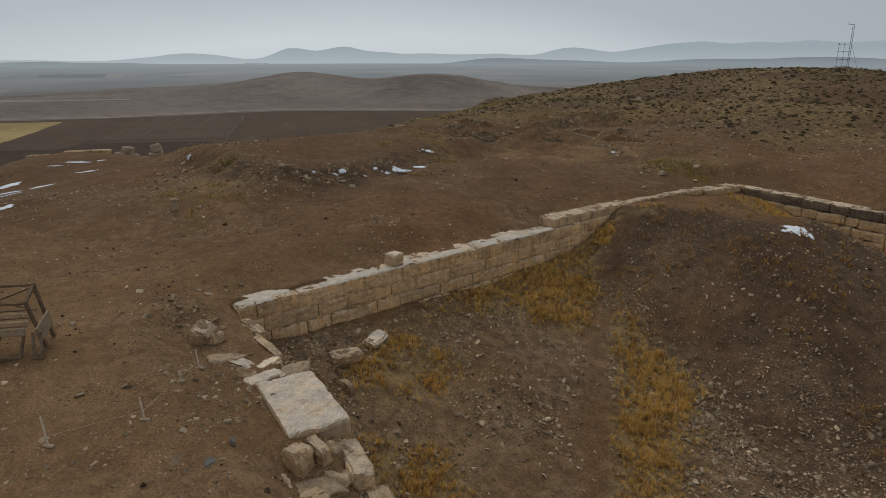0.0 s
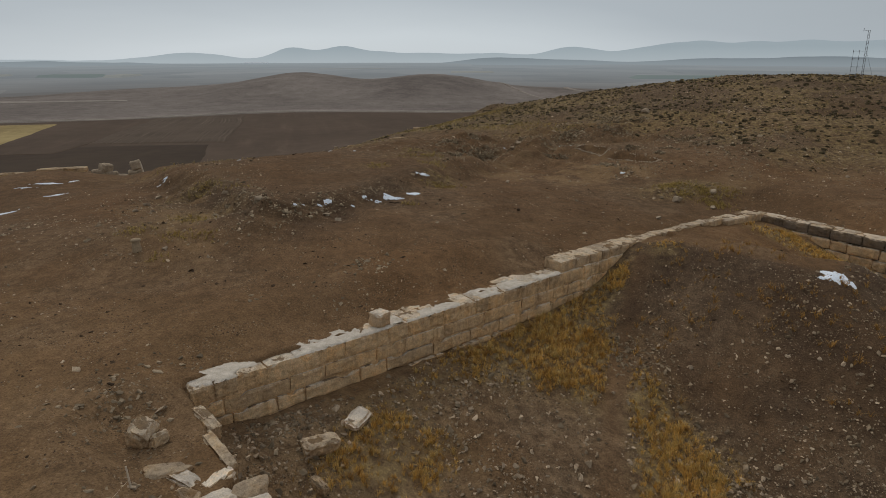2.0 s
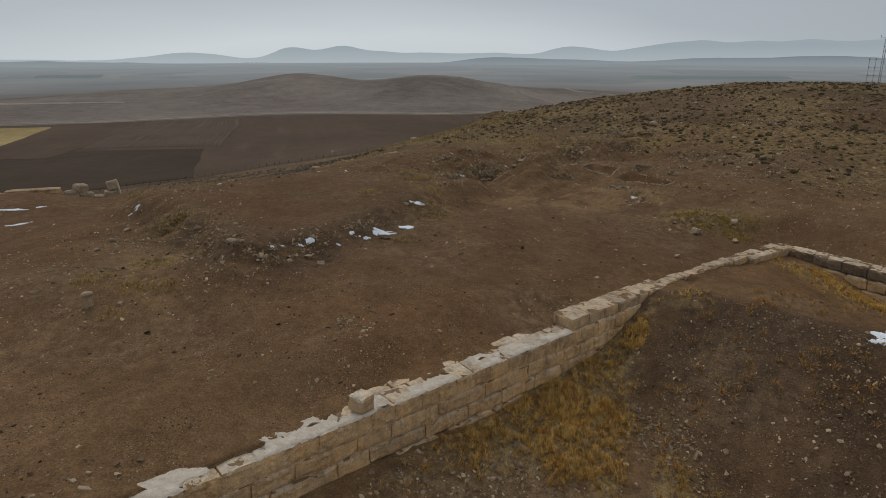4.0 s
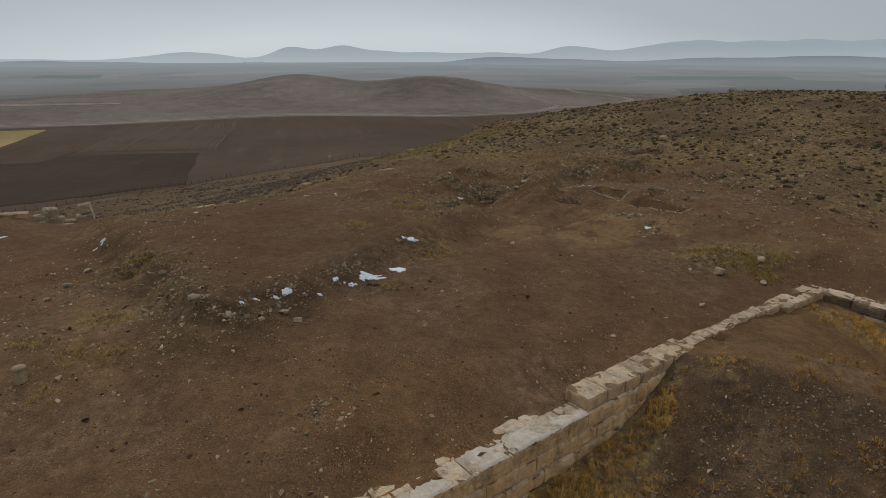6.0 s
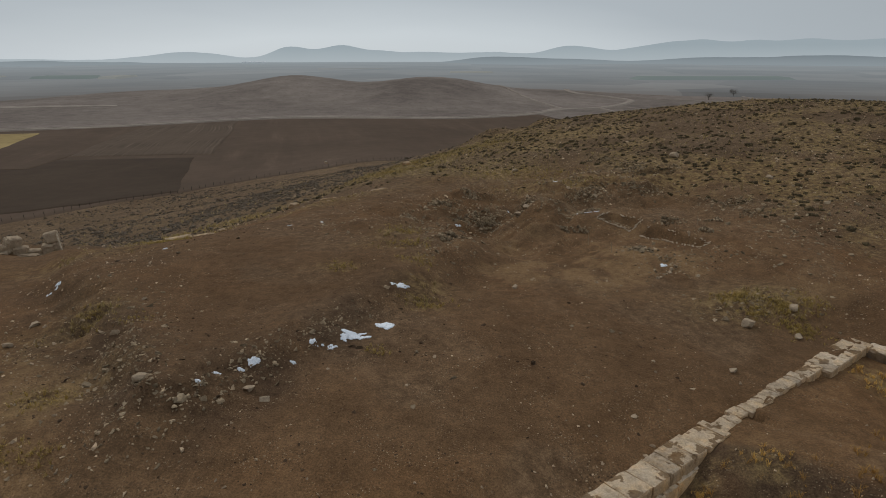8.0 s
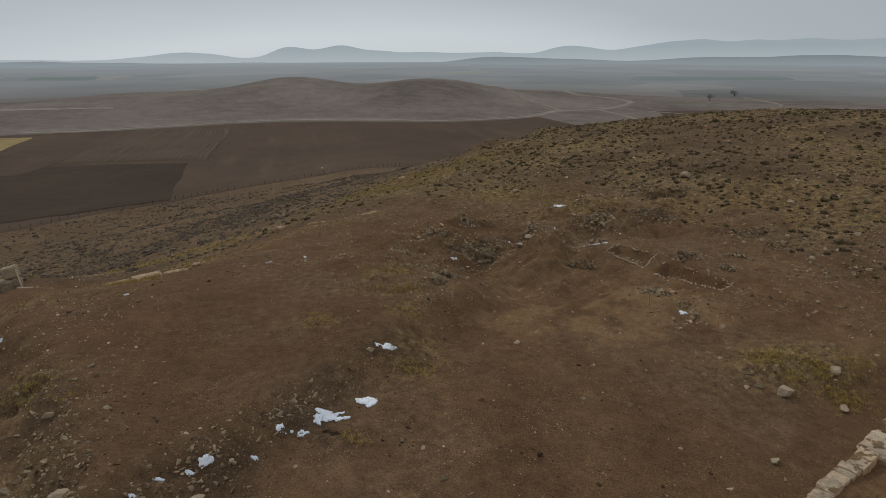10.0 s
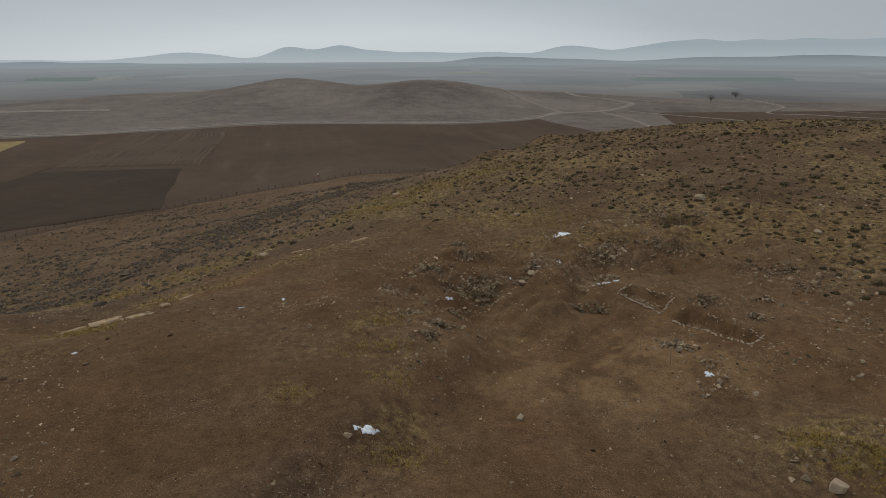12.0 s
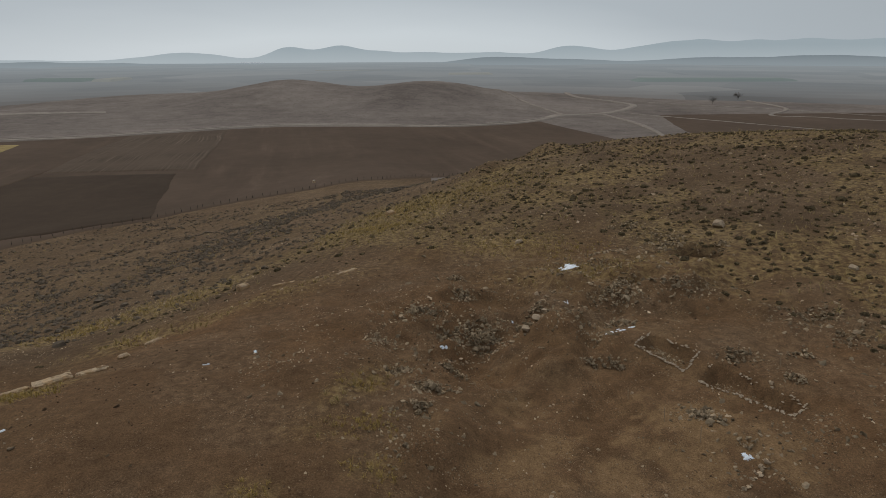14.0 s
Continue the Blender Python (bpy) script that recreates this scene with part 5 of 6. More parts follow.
# the room's floor and the mound
u = r_rub.uniform(-0.6, 29.0, 34000)
v = r_rub.uniform(0.4, 17.0, 34000)
x, y = to_xy(u, v)
thick = 0.35 - 0.22 * (u < 5.5) * (v < 9.0) + 1.6 * np.clip(fbm(x, y, 2.4, 201, 3) + 0.1, 0, 1) - 0.25 * (room_grass(u, v) > 0.6)
flat_top = mound_top(u, v) + trail(u, v) > 0.5
keep = (r_rub.random(34000) < thick) & ~(flat_top & (r_rub.random(34000) < 0.93))
x, y = x[keep], y[keep]
sz = np.clip(r_rub.lognormal(-3.0, 0.48, len(x)), 0.025, 0.16)
over = to_uv(x, y)[0] > 13.0
sz = np.where(over, sz * (0.82 - 0.3 * (u[keep] > 16.5) * (v[keep] < 6.0)), sz)
half = r_rub.random(len(x)) < np.where(over, 0.46, 0.55)
strewn("rubble", ROCKS, on_ground(x[half], y[half], -sz[half] * 0.1), sz[half], RUBBLE, "pale angular limestone rubble strewn over the trench floor", "rubble", 0.6, 2)
strewn("rubble", ROCKS, on_ground(x[~half], y[~half], -sz[~half] * 0.1), sz[~half], GRIT, "dark grey gravel strewn over trench and mound", "rubble", 0.6, 3)
# heaps of grey stones in the room: u, v, spread, count
xs_, ys_ = [], []
for a, b, p, q, n in ((13.6, 2.6, 0.5, 1.1, 260), (12.9, 4.2, 0.4, 0.9, 160), (8.4, 1.9, 0.7, 0.4, 90), (1.6, 0.8, 0.5, 0.3, 90), (4.8, 3.0, 0.7, 0.4, 70), (7.6, 10.6, 0.5, 0.8, 110), (11.0, 9.1, 0.5, 0.6, 260), (10.4, 10.6, 0.5, 0.7, 200), (29.0, 8.0, 0.4, 1.3, 160), (12.4, 12.0, 1.6, 1.4, 220)):
    uu, vv = r_rub.normal(a, p, n), r_rub.normal(b, q, n)
    ok = (vv > 0.3) & (uu > -0.7)
    px_, py_ = to_xy(uu[ok], vv[ok])
    xs_.append(px_)
    ys_.append(py_)
x, y = np.concatenate(xs_), np.concatenate(ys_)
sz = np.clip(r_rub.lognormal(-2.6, 0.4, len(x)), 0.03, 0.2)
strewn("rubble_heap", ROCKS, on_ground(x, y, sz * 0.1), sz, GRIT, "heaps of blue-grey broken stone in the trench", "rubble", 0.7, 4)
# the plateau: clusters
xs_, ys_, ss_ = [], [], []
for cx, cy, rx, ry, n, t, big in ((-2.5, 25.5, 0.55, 0.35, 80, 30, 0.075), (-3.6, 23.6, 1.6, 0.7, 60, 35, 0.06), (-7.9, 16.8, 0.7, 0.6, 120, 0, 0.055), (-7.4, 17.6, 1.0, 1.3, 200, 0, 0.055), (-5.4, 13.2, 0.7, 1.3, 170, 20, 0.05), (-4.6, 11.0, 0.7, 1.3, 150, 0, 0.045), (-5.6, 9.2, 1.3, 0.9, 170, 0, 0.035), (-8.2, 9.5, 1.6, 0.8, 140, 0, 0.032), (-4.7, 12.6, 0.5, 0.5, 40, 0, 0.075),
                                     (-7.4, 28.9, 1.0, 0.6, 170, 40, 0.055), (-6.6, 30.2, 0.9, 0.4, 120, 50, 0.06), (-9.4, 31.6, 1.6, 0.6, 160, -50, 0.05), (-5.5, 32.6, 0.8, 0.5, 160, 55, 0.07), (-3.4, 35.4, 1.3, 0.4, 180, 55, 0.06), (3.2, 53.0, 3.2, 2.2, 420, 20, 0.05),
                                     (2.0, 55.6, 3.0, 1.6, 300, 30, 0.06), (10.6, 56.4, 2.8, 1.2, 320, -20, 0.06), (-1.5, 48.0, 3.0, 2.0, 300, 0, 0.045), (1.3, 47.8, 0.5, 0.35, 160, 20, 0.085), (3.6, 54.3, 0.9, 0.6, 420, 20, 0.075), (0.7, 55.3, 0.8, 0.4, 220, 0, 0.075), (-1.0, 52.5, 0.5, 0.4, 140, 0, 0.08), (0.0, 49.4, 0.4, 0.4, 120, 0, 0.08), (0.3, 43.9, 0.8, 0.9, 170, 0, 0.06), (-5.6, 49.7, 0.8, 0.6, 110, 0, 0.055), (9.0, 52.9, 0.7, 0.4, 140, 10, 0.07), (11.3, 56.6, 1.0, 0.5, 240, 0, 0.075), (8.2, 53.7, 0.7, 0.5, 160, 0, 0.06), (15.7, 57.4, 1.0, 0.6, 180, 0, 0.08), (14.8, 49.6, 1.2, 0.3, 60, -50, 0.06), (19.0, 53.3, 1.2, 0.8, 220, 0, 0.075), (11.5, 46.5, 0.5, 0.4, 120, 0, 0.08), (12.8, 44.0, 1.6, 0.8, 160, 20, 0.08), (14.4, 39.4, 1.8, 0.8, 220, 10, 0.08), (17.0, 44.0, 2.2, 0.7, 150, -30, 0.07),
                                     (-10.3, 34.6, 0.8, 2.8, 420, 24, 0.05), (-9.2, 31.8, 0.7, 1.2, 200, 30, 0.05), (-11.6, 33.5, 2.4, 3.0, 160, 0, 0.06), (21.0, 47.0, 2.0, 1.4, 260, 0, 0.09), (24.0, 52.0, 3.0, 1.6, 300, 10, 0.10), (-14.6, 33.5, 1.2, 3.0, 130, 0, 0.07), (-20.0, 32.0, 1.0, 2.0, 120, 0, 0.07),
                                     (6.0, 61.0, 4.0, 2.0, 320, 0, 0.08), (-6.0, 54.0, 4.0, 2.0, 160, 0, 0.06), (13.4, 62.0, 2.6, 1.6, 260, 0, 0.10), (4.0, 38.0, 6.0, 4.0, 260, 30, 0.05), (3.5, 45.0, 5.0, 3.0, 260, 0, 0.055)):
    px_, py_ = spots_in(cx, cy, rx, ry, n, r_rub, t)
    xs_.append(px_)
    ys_.append(py_)
    ss_.append(np.clip(big * r_rub.lognormal(0, 0.5, n), 0.02, 0.35))
x, y, sz = np.concatenate(xs_), np.concatenate(ys_), np.concatenate(ss_)
uu, vv = to_uv(x, y)
ok = ~((uu > -1.4) & (uu < 31) & (vv > -0.9) & (vv < 20))
x, y, sz = x[ok], y[ok], sz[ok]
half = r_rub.random(len(x)) < 0.5
close = (y < 31) & (r_rub.random(len(x)) < 0.75)
strewn("rubble", ROCKS, on_ground(x[close], y[close], sz[close] * 0.1), sz[close], DUSTY, "dusty angular stones fallen from the ruined wall", "rubble", 0.5, 25)
half = half & ~close
strewn("rubble", ROCKS, on_ground(x[half], y[half], sz[half] * 0.15), sz[half], DUSTY, "clusters of pale broken stone on the plateau", "rubble", 0.5, 5)
half = ~half & ~close
strewn("rubble", ROCKS, on_ground(x[half], y[half], sz[half] * 0.15), sz[half], GRIT, "clusters of dark broken stone on the plateau", "rubble", 0.5, 6)
# scattered everywhere
n = 36000
x, y = r_rub.uniform(-24, 34, n), 6 + 78 * r_rub.random(n) ** 0.8
uu, vv = to_uv(x, y)
ok = ~((uu > -1.6) & (uu < 31) & (vv > -1.1) & (vv < 24)) & (r_rub.random(n) < 0.35 + 1.4 * fbm(x, y, 7.0, 211, 3))
x, y = x[ok], y[ok]
sz = np.clip(0.035 * r_rub.lognormal(0, 0.58, len(x)), 0.016, 0.22)
strewn("gravel", ROCKS, on_ground(x, y, -sz * 0.05), sz, RUBBLE, "scattered small stones on bare soil", "gravel", 0.5, 7)
n = 6000
x, y = r_rub.uniform(-15, -2.6, n), r_rub.uniform(6.5, 19, n)
uu, vv = to_uv(x, y)
ok = ((uu < -2.0) | (vv < -0.9)) & (r_rub.random(n) < 0.25 + 1.5 * fbm(x, y, 3.0, 219, 3))
x, y = x[ok], y[ok]
sz = np.clip(0.022 * r_rub.lognormal(0, 0.45, len(x)), 0.012, 0.06)
strewn("gravel", ROCKS, on_ground(x, y, 0.0), sz, DUSTY, "fine dusty gravel on the trodden plateau corner", "gravel", 0.5, 24)

n = 5000
x, y = r_rub.uniform(4, 45, n), r_rub.uniform(44, 100, n)
ok = (hill_cover(x, y) > 0.4) & (r_rub.random(n) < 0.25 + 1.8 * fbm(x, y, 6.0, 217, 3))
x, y = x[ok], y[ok]
sz = np.clip(0.07 * r_rub.lognormal(0, 0.5, len(x)), 0.03, 0.3)
strewn("gravel", ROCKS, on_ground(x, y, 0), sz, RUBBLE, "pale stones scattered among hillside scrub", "gravel", 0.5, 21)
n = 15000
x, y = r_rub.uniform(-18, 28, n), 8 + 60 * r_rub.random(n) ** 0.8
uu, vv = to_uv(x, y)
ok = ~((uu > -1.6) & (uu < 31) & (vv > -1.1) & (vv < 0.4)) & (r_rub.random(n) < 0.3 + 1.6 * fbm(x, y, 5.0, 215, 3))
x, y = x[ok], y[ok]
sz = np.clip(0.040 * r_rub.lognormal(0, 0.5, len(x)), 0.02, 0.2)
strewn("soil_clods", ROCKS, on_ground(x, y, sz * 0.1), sz, CLOD, "dark brown clods strewn over bare soil", "clods", 0.5, 17)
# small heaps of cleared stones: x, y, spread, stones
xs_, ys_, zs_, ss_ = [], [], [], []
for cx, cy, wide, n in ((0.7, 55.3, 0.6, 70), (3.0, 56.9, 0.5, 60), (3.6, 54.5, 0.9, 200), (0.0, 49.5, 0.5, 60), (1.3, 47.8, 0.45, 110), (0.9, 45.7, 0.6, 60), (2.2, 50.9, 0.7, 90), (5.9, 54.6, 0.4, 50), (2.5, 60.6, 0.6, 60), (3.0, 57.2, 0.6, 60), (3.8, 54.1, 0.7, 150), (1.9, 54.0, 0.6, 60), (6.6, 55.4, 0.5, 60), (11.1, 61.4, 0.8, 60), (14.2, 50.0, 0.7, 60), (17.1, 49.9, 0.6, 40), (10.9, 56.8, 1.0, 150), (10.6, 54.1, 0.7, 90), (8.4, 50.7, 0.4, 34), (9.3, 50.6, 0.5, 50),
                         (11.5, 46.4, 0.34, 70), (12.0, 46.0, 0.3, 24), (12.4, 44.6, 0.3, 26), (14.3, 56.8, 0.9, 90), (11.9, 58.2, 0.8, 80), (14.5, 49.6, 0.6, 24), (15.9, 48.0, 0.35, 50), (16.6, 65.1, 1.6, 150), (14.9, 68.4, 1.2, 90), (18.5, 62.4, 0.5, 50), (19.2, 63.0, 0.45, 36), (16.2, 63.6, 0.8, 70), (19.8, 53.3, 1.0, 80), (19.9, 51.2, 0.9, 70)):
    a, b = r_rub.normal(0, wide * 0.6, n), r_rub.normal(0, wide * 0.45, n)
    xs_.append(cx + a)
    ys_.append(cy + b)
    zs_.append(height(cx + a, cy + b) + 0.22 * np.exp(-(a * a + b * b) / (0.4 * wide * wide)) * r_rub.random(n) + 0.02)
    ss_.append(np.clip(0.085 * r_rub.lognormal(0, 0.35, n), 0.035, 0.2))
p_, s_ = np.stack([np.concatenate(xs_), np.concatenate(ys_), np.concatenate(zs_)], 1), np.concatenate(ss_)
grey = r_rub.random(len(p_)) < 0.62
strewn("rubble_heap", ROCKS, p_[grey], s_[grey], GRIT, "small heaps of grey stones cleared from the dig", "rubble", 0.6, 18)
strewn("rubble_heap", ROCKS, p_[~grey], s_[~grey], DUSTY, "small heaps of dusty stones cleared from the dig", "rubble", 0.6, 19)


# rows of small stones that outline dug rooms
def stone_row(a, b, count, size, seed, label):
    r = np.random.default_rng(seed)
    t = np.sort(r.uniform(0, 1, count))
    x = a[0] + (b[0] - a[0]) * t + r.normal(0, 0.06, count)
    y = a[1] + (b[1] - a[1]) * t + r.normal(0, 0.06, count)
    sz = size * r.lognormal(0, 0.25, count)
    return strewn("foundation_row", ROCKS, on_ground(x, y, -sz * r.uniform(0.0, 0.8, count)), sz, RUBBLE, label, "foundation", 0.4, seed)


for k, (a, b, n) in enumerate((((5.8, 54.2), (8.0, 58.0), 50), ((2.0, 52.0), (5.6, 54.0), 46), ((8.4, 58.6), (12.5, 60.5), 50), ((10.5, 62.6), (13.5, 63.2), 40), ((11.4, 42.6), (12.7, 43.8), 26))):
    stone_row(a, b, n, 0.085, 60 + k, "row of small pale stones outlining a dug foundation")

# two dug pits, each edged with a line of cobbles
COBBLES = [mesh_of("edge_stone", v_ * (0.088, 0.072, 0.085), f_, COBBLE) for v_, f_ in ROCKS[:8]]
r_pen = np.random.default_rng(77)
for cx, cy, turn, far_, wide in PENS:
    pit = base("stone_lined_pit", (cx, cy, float(height(cx, cy))), "rectangular dug pit edged with small pale cobbles", "dug pit", turn, "stone-lined pits")
    c, q = math.cos(math.radians(turn)), math.sin(math.radians(turn))
    for p0, w0, p1, w1, share in ((-far_, -wide, far_, -wide, 0.95 if far_ < 1.5 else 0.62), (-0.35 * far_, wide, far_, wide, 0.75 if far_ < 1.5 else 0.3), (far_, -wide, far_, wide, 0.8 if far_ < 1.5 else 0.5), (-far_, -wide, -far_, wide, 0.5 if far_ < 1.5 else 0.25)):
        steps = int(math.hypot(p1 - p0, w1 - w0) / 0.062)
        for i in range(steps):
            if r_pen.random() > share:
                continue
            p, w = p0 + (p1 - p0) * (i + 0.5) / steps + r_pen.normal(0, 0.04), w0 + (w1 - w0) * (i + 0.5) / steps + r_pen.normal(0, 0.06)
            x, y = cx + p * c - w * q, cy + p * q + w * c
            ob = new("edge_stone", COBBLES[int(r_pen.integers(8))])
            ob.parent = pit
            size = r_pen.uniform(0.75, 1.2)
            ob.matrix_basis = pit.matrix_basis.inverted() @ pose(x, y, float(height(x, y)) + 0.02, r_pen.normal(0, 10), r_pen.normal(0, 10), turn + r_pen.normal(0, 14) + (90 if w0 != w1 else 0)) @ Matrix.Diagonal((size, size, size, 1))
    n = 260
    p, w = r_pen.uniform(-0.75, 0.75, n) * far_, r_pen.uniform(-0.7, 0.7, n) * wide
    strewn("rubble", ROCKS, on_ground(cx + p * c - w * q, cy + p * q + w * c, 0.01), r_pen.uniform(0.03, 0.09, n), DUSTY, "broken dusty stone lying in a dug pit", "rubble", 0.5, 78)


# ---- plants ----
def scrub_shape(seed, leaves=12):
    """A low twiggy cushion with an uneven outline and loose leaves round it."""
    r = np.random.default_rng(seed)
    v, f = [(0, 0, 0.34 * r.uniform(0.8, 1.1))], []
    for k, (rad, z) in enumerate(((0.30, 0.26), (0.47, 0.0))):
        for i in range(6):
            a = 2 * math.pi * (i + 0.5 * (k % 2)) / 6 + r.normal(0, 0.14)
            q = rad * r.uniform(0.72, 1.18)
            v.append((q * math.cos(a), q * math.sin(a), z * r.uniform(0.7, 1.25)))
    f += [(0, 1 + i, 1 + (i + 1) % 6) for i in range(6)]
    for i in range(6):
        a, b, c, d = 1 + i, 1 + (i + 1) % 6, 7 + i, 7 + (i + 1) % 6
        f += [(a, c, b), (b, c, d)]
    v, f = np.array(v), np.array(f)
    v = v[f].reshape(-1, 3)                      # every facet its own piece, so that tones differ
    n = leaves
    a, e = r.uniform(0, 2 * np.pi, n), np.arcsin(r.uniform(0.05, 1.0, n))
    c = np.stack([0.47 * np.cos(a) * np.cos(e), 0.47 * np.sin(a) * np.cos(e), 0.36 * np.sin(e)], 1)
    d1, d2 = r.normal(size=(2, n, 3))
    s = r.uniform(0.03, 0.085, (n, 1))
    v = np.concatenate([v, np.stack([c - d1 * s, c + d1 * s, c + d2 * s], 1).reshape(-1, 3)])
    return v, np.arange(len(v)).reshape(-1, 3)


def tuft_shape(seed, blades=26, spread=0.55, bend=0.5, thin=(0.018, 0.035)):
    """A tuft of narrow blades fanning from one root, each bent over."""
    r = np.random.default_rng(seed)
    v, f = [], []
    for i in range(blades):
        a, lean = r.uniform(0, 2 * np.pi), r.uniform(0.05, spread)
        h, w = r.uniform(0.5, 1.0), r.uniform(*thin)
        d, s = np.array((math.cos(a), math.sin(a), 0)), np.array((-math.sin(a), math.cos(a), 0))
        root = d * r.uniform(0, 0.22)
        mid = root + d * lean * 0.4 * h + np.array((0, 0, 0.6 * h))
        tip = root + d * lean * (0.9 + bend) * h + np.array((0, 0, h * (1 - 0.3 * lean)))
        k = len(v)
        v += [root - s * w, root + s * w, mid + s * w * 0.8, mid - s * w * 0.8, tip]
        f += [(k, k + 1, k + 2), (k, k + 2, k + 3), (k + 3, k + 2, k + 4)]
    return np.array(v), np.array(f)


SCRUBS = [scrub_shape(s) for s in range(8)]
TUFTS = [tuft_shape(s, 24, 0.5, 0.35, (0.010, 0.020)) for s in range(8)]
LOW_TUFTS = [tuft_shape(40 + s, 15, 0.8, 0.5, (0.014, 0.028)) for s in range(6)]
TUSSOCKS = [tuft_shape(60 + s, 7, 1.0, 0.6) for s in range(6)]

r_veg = np.random.default_rng(31)
n = 40000
u, v = r_veg.uniform(-0.6, 29.6, n), r_veg.uniform(0.15, 15.0, n)
w = room_grass(u, v) * (0.45 + 2.2 * np.clip(fbm(u, v, 1.0, 221, 4) + 0.12, 0, 1))
ok = r_veg.random(n) < np.clip(1.7 * w - 0.30, 0, 0.97)
x, y = to_xy(u[ok], v[ok])
sz = r_veg.uniform(0.09, 0.28, len(x)) * (0.75 + 0.5 * np.clip(w[ok], 0, 1.2))
gold = r_veg.random(len(x)) < np.where((u[ok] + v[ok] < 16.6) & (u[ok] > 6.0), 0.5, 0.7)
strewn("dry_grass", TUFTS, on_ground(x[gold], y[gold], 0.03), sz[gold], STRAW, "tufts of golden dry grass in the trench", "grass", 0.15, 8)
strewn("dry_grass", LOW_TUFTS, on_ground(x[~gold], y[~gold], 0.03), sz[~gold], RUST, "rust-brown withered weeds among the dry grass", "grass", 0.2, 9)
pick = r_veg.random(len(x)) < 0.10
strewn("dry_grass", TUFTS, on_ground(x[pick], y[pick], 0.03), sz[pick] * 1.3, PALE_STRAW, "taller pale straw tufts in the trench", "grass", 0.15, 16)
# small weeds on the mound and the plateau
n = 1500
u, v = r_veg.uniform(12, 28, n), r_veg.uniform(2.0, 16.0, n)
x, y = to_xy(u, v)
ok = fbm(x, y, 2.0, 231, 3) > 0.02
strewn("withered_weeds", LOW_TUFTS, on_ground(x[ok], y[ok], 0.02), r_veg.uniform(0.12, 0.34, ok.sum()), RUST, "sparse rust-brown weeds on the spoil mound", "weeds", 0.2, 10)
n = 30000
x, y = r_veg.uniform(-24, 30, n), r_veg.uniform(24, 100, n)
uu, vv = to_uv(x, y)
ok = (r_veg.random(n) < np.clip(weed(x, y) * 1.1 - 0.2, 0, 0.9)) & ~((uu > -1) & (uu < 31) & (vv > -0.9))
strewn("dry_grass", LOW_TUFTS, on_ground(x[ok], y[ok], 0.02), r_veg.uniform(0.12, 0.36, ok.sum()), TUSSOCK, "patches of straw-coloured grass on the plateau", "grass", 0.2, 11)
# clumps of straw in the open: x, y, spread, tufts
xs_, ys_ = [], []
for cx, cy, wide, n in ((-3.9, 78.0, 1.7, 420), (-1.7, 86.0, 2.2, 320), (6.9, 88.8, 2.6, 280), (-22.0, 63.5, 1.8, 200), (-17.5, 67.5, 2.0, 180), (-14.7, 48.2, 0.7, 90), (-0.6, 44.5, 0.6, 70), (0.2, 38.4, 0.45, 60), (-12.8, 36.7, 0.5, 50), (10.2, 64.5, 1.4, 120), (13.8, 39.6, 0.45, 150), (15.5, 38.9, 0.4, 130), (17.0, 39.6, 0.5, 90), (15.7, 37.7, 0.45, 150), (14.2, 38.5, 0.3, 60), (-11.2, 30.7, 0.5, 50), (-10.8, 28.1, 0.35, 40), (-9.6, 27.9, 0.3, 26), (-12.9, 28.8, 0.4, 36), (-11.1, 26.3, 0.3, 20), (-1.5, 34.1, 0.3, 26), (-10.9, 35.6, 0.5, 26),
                        (-1.3, 47.6, 0.6, 50), (-3.9, 41.0, 0.4, 30), (-0.3, 42.2, 0.5, 36), (10.5, 59.8, 1.0, 60), (6.4, 67.0, 1.2, 80), (-15.6, 48.1, 0.8, 60), (3.0, 84.0, 2.0, 120), (-15.4, 57.3, 0.6, 40)):
    xs_.append(r_veg.normal(cx, wide, n))
    ys_.append(r_veg.normal(cy, wide * 0.7, n))
x, y = np.concatenate(xs_), np.concatenate(ys_)
strewn("dry_grass", LOW_TUFTS, on_ground(x, y, 0.02), r_veg.uniform(0.10, 0.24, len(x)), DULL_STRAW, "small clumps of dull yellow straw on bare soil", "grass", 0.2, 23)
# the hillside
n = 108000
x, y = r_veg.uniform(-75, 75, n), r_veg.uniform(42, 150, n)
rim_way = -0.9 * x + 0.45 * y
way_on = 0.45 * x + 0.9 * y
belt = np.where(rim_way > 44, np.clip(0.10 + 1.05 * np.exp(-((rim_way - 63 + 14 * fbm(way_on, rim_way, 30.0, 248, 3)) / 10) ** 2) * step(-0.30, 0.05, fbm(rim_way * 1.6, way_on, 16.0, 247, 4)) + 0.25 * step(0.0, 0.2, fbm(x, y, 9.0, 249, 3)), 0, 1.2), 1.0)
cover = belt * hill_cover(x, y) * (0.4 + 0.6 * step(-0.45, 0.10, fbm(x, y, 8.0, 241, 4))) * step(-20.5, -19.0, height(x, y, False) + 0.6)
ok = r_veg.random(n) < cover * np.where(rim_way > 44, 1.0, 0.60)
x, y = x[ok], y[ok]
sz = np.clip(0.29 * r_veg.lognormal(0, 0.40, len(x)), 0.13, 0.95)
kind = r_veg.random(len(x))
left = (-0.9 * x + 0.45 * y) > 44
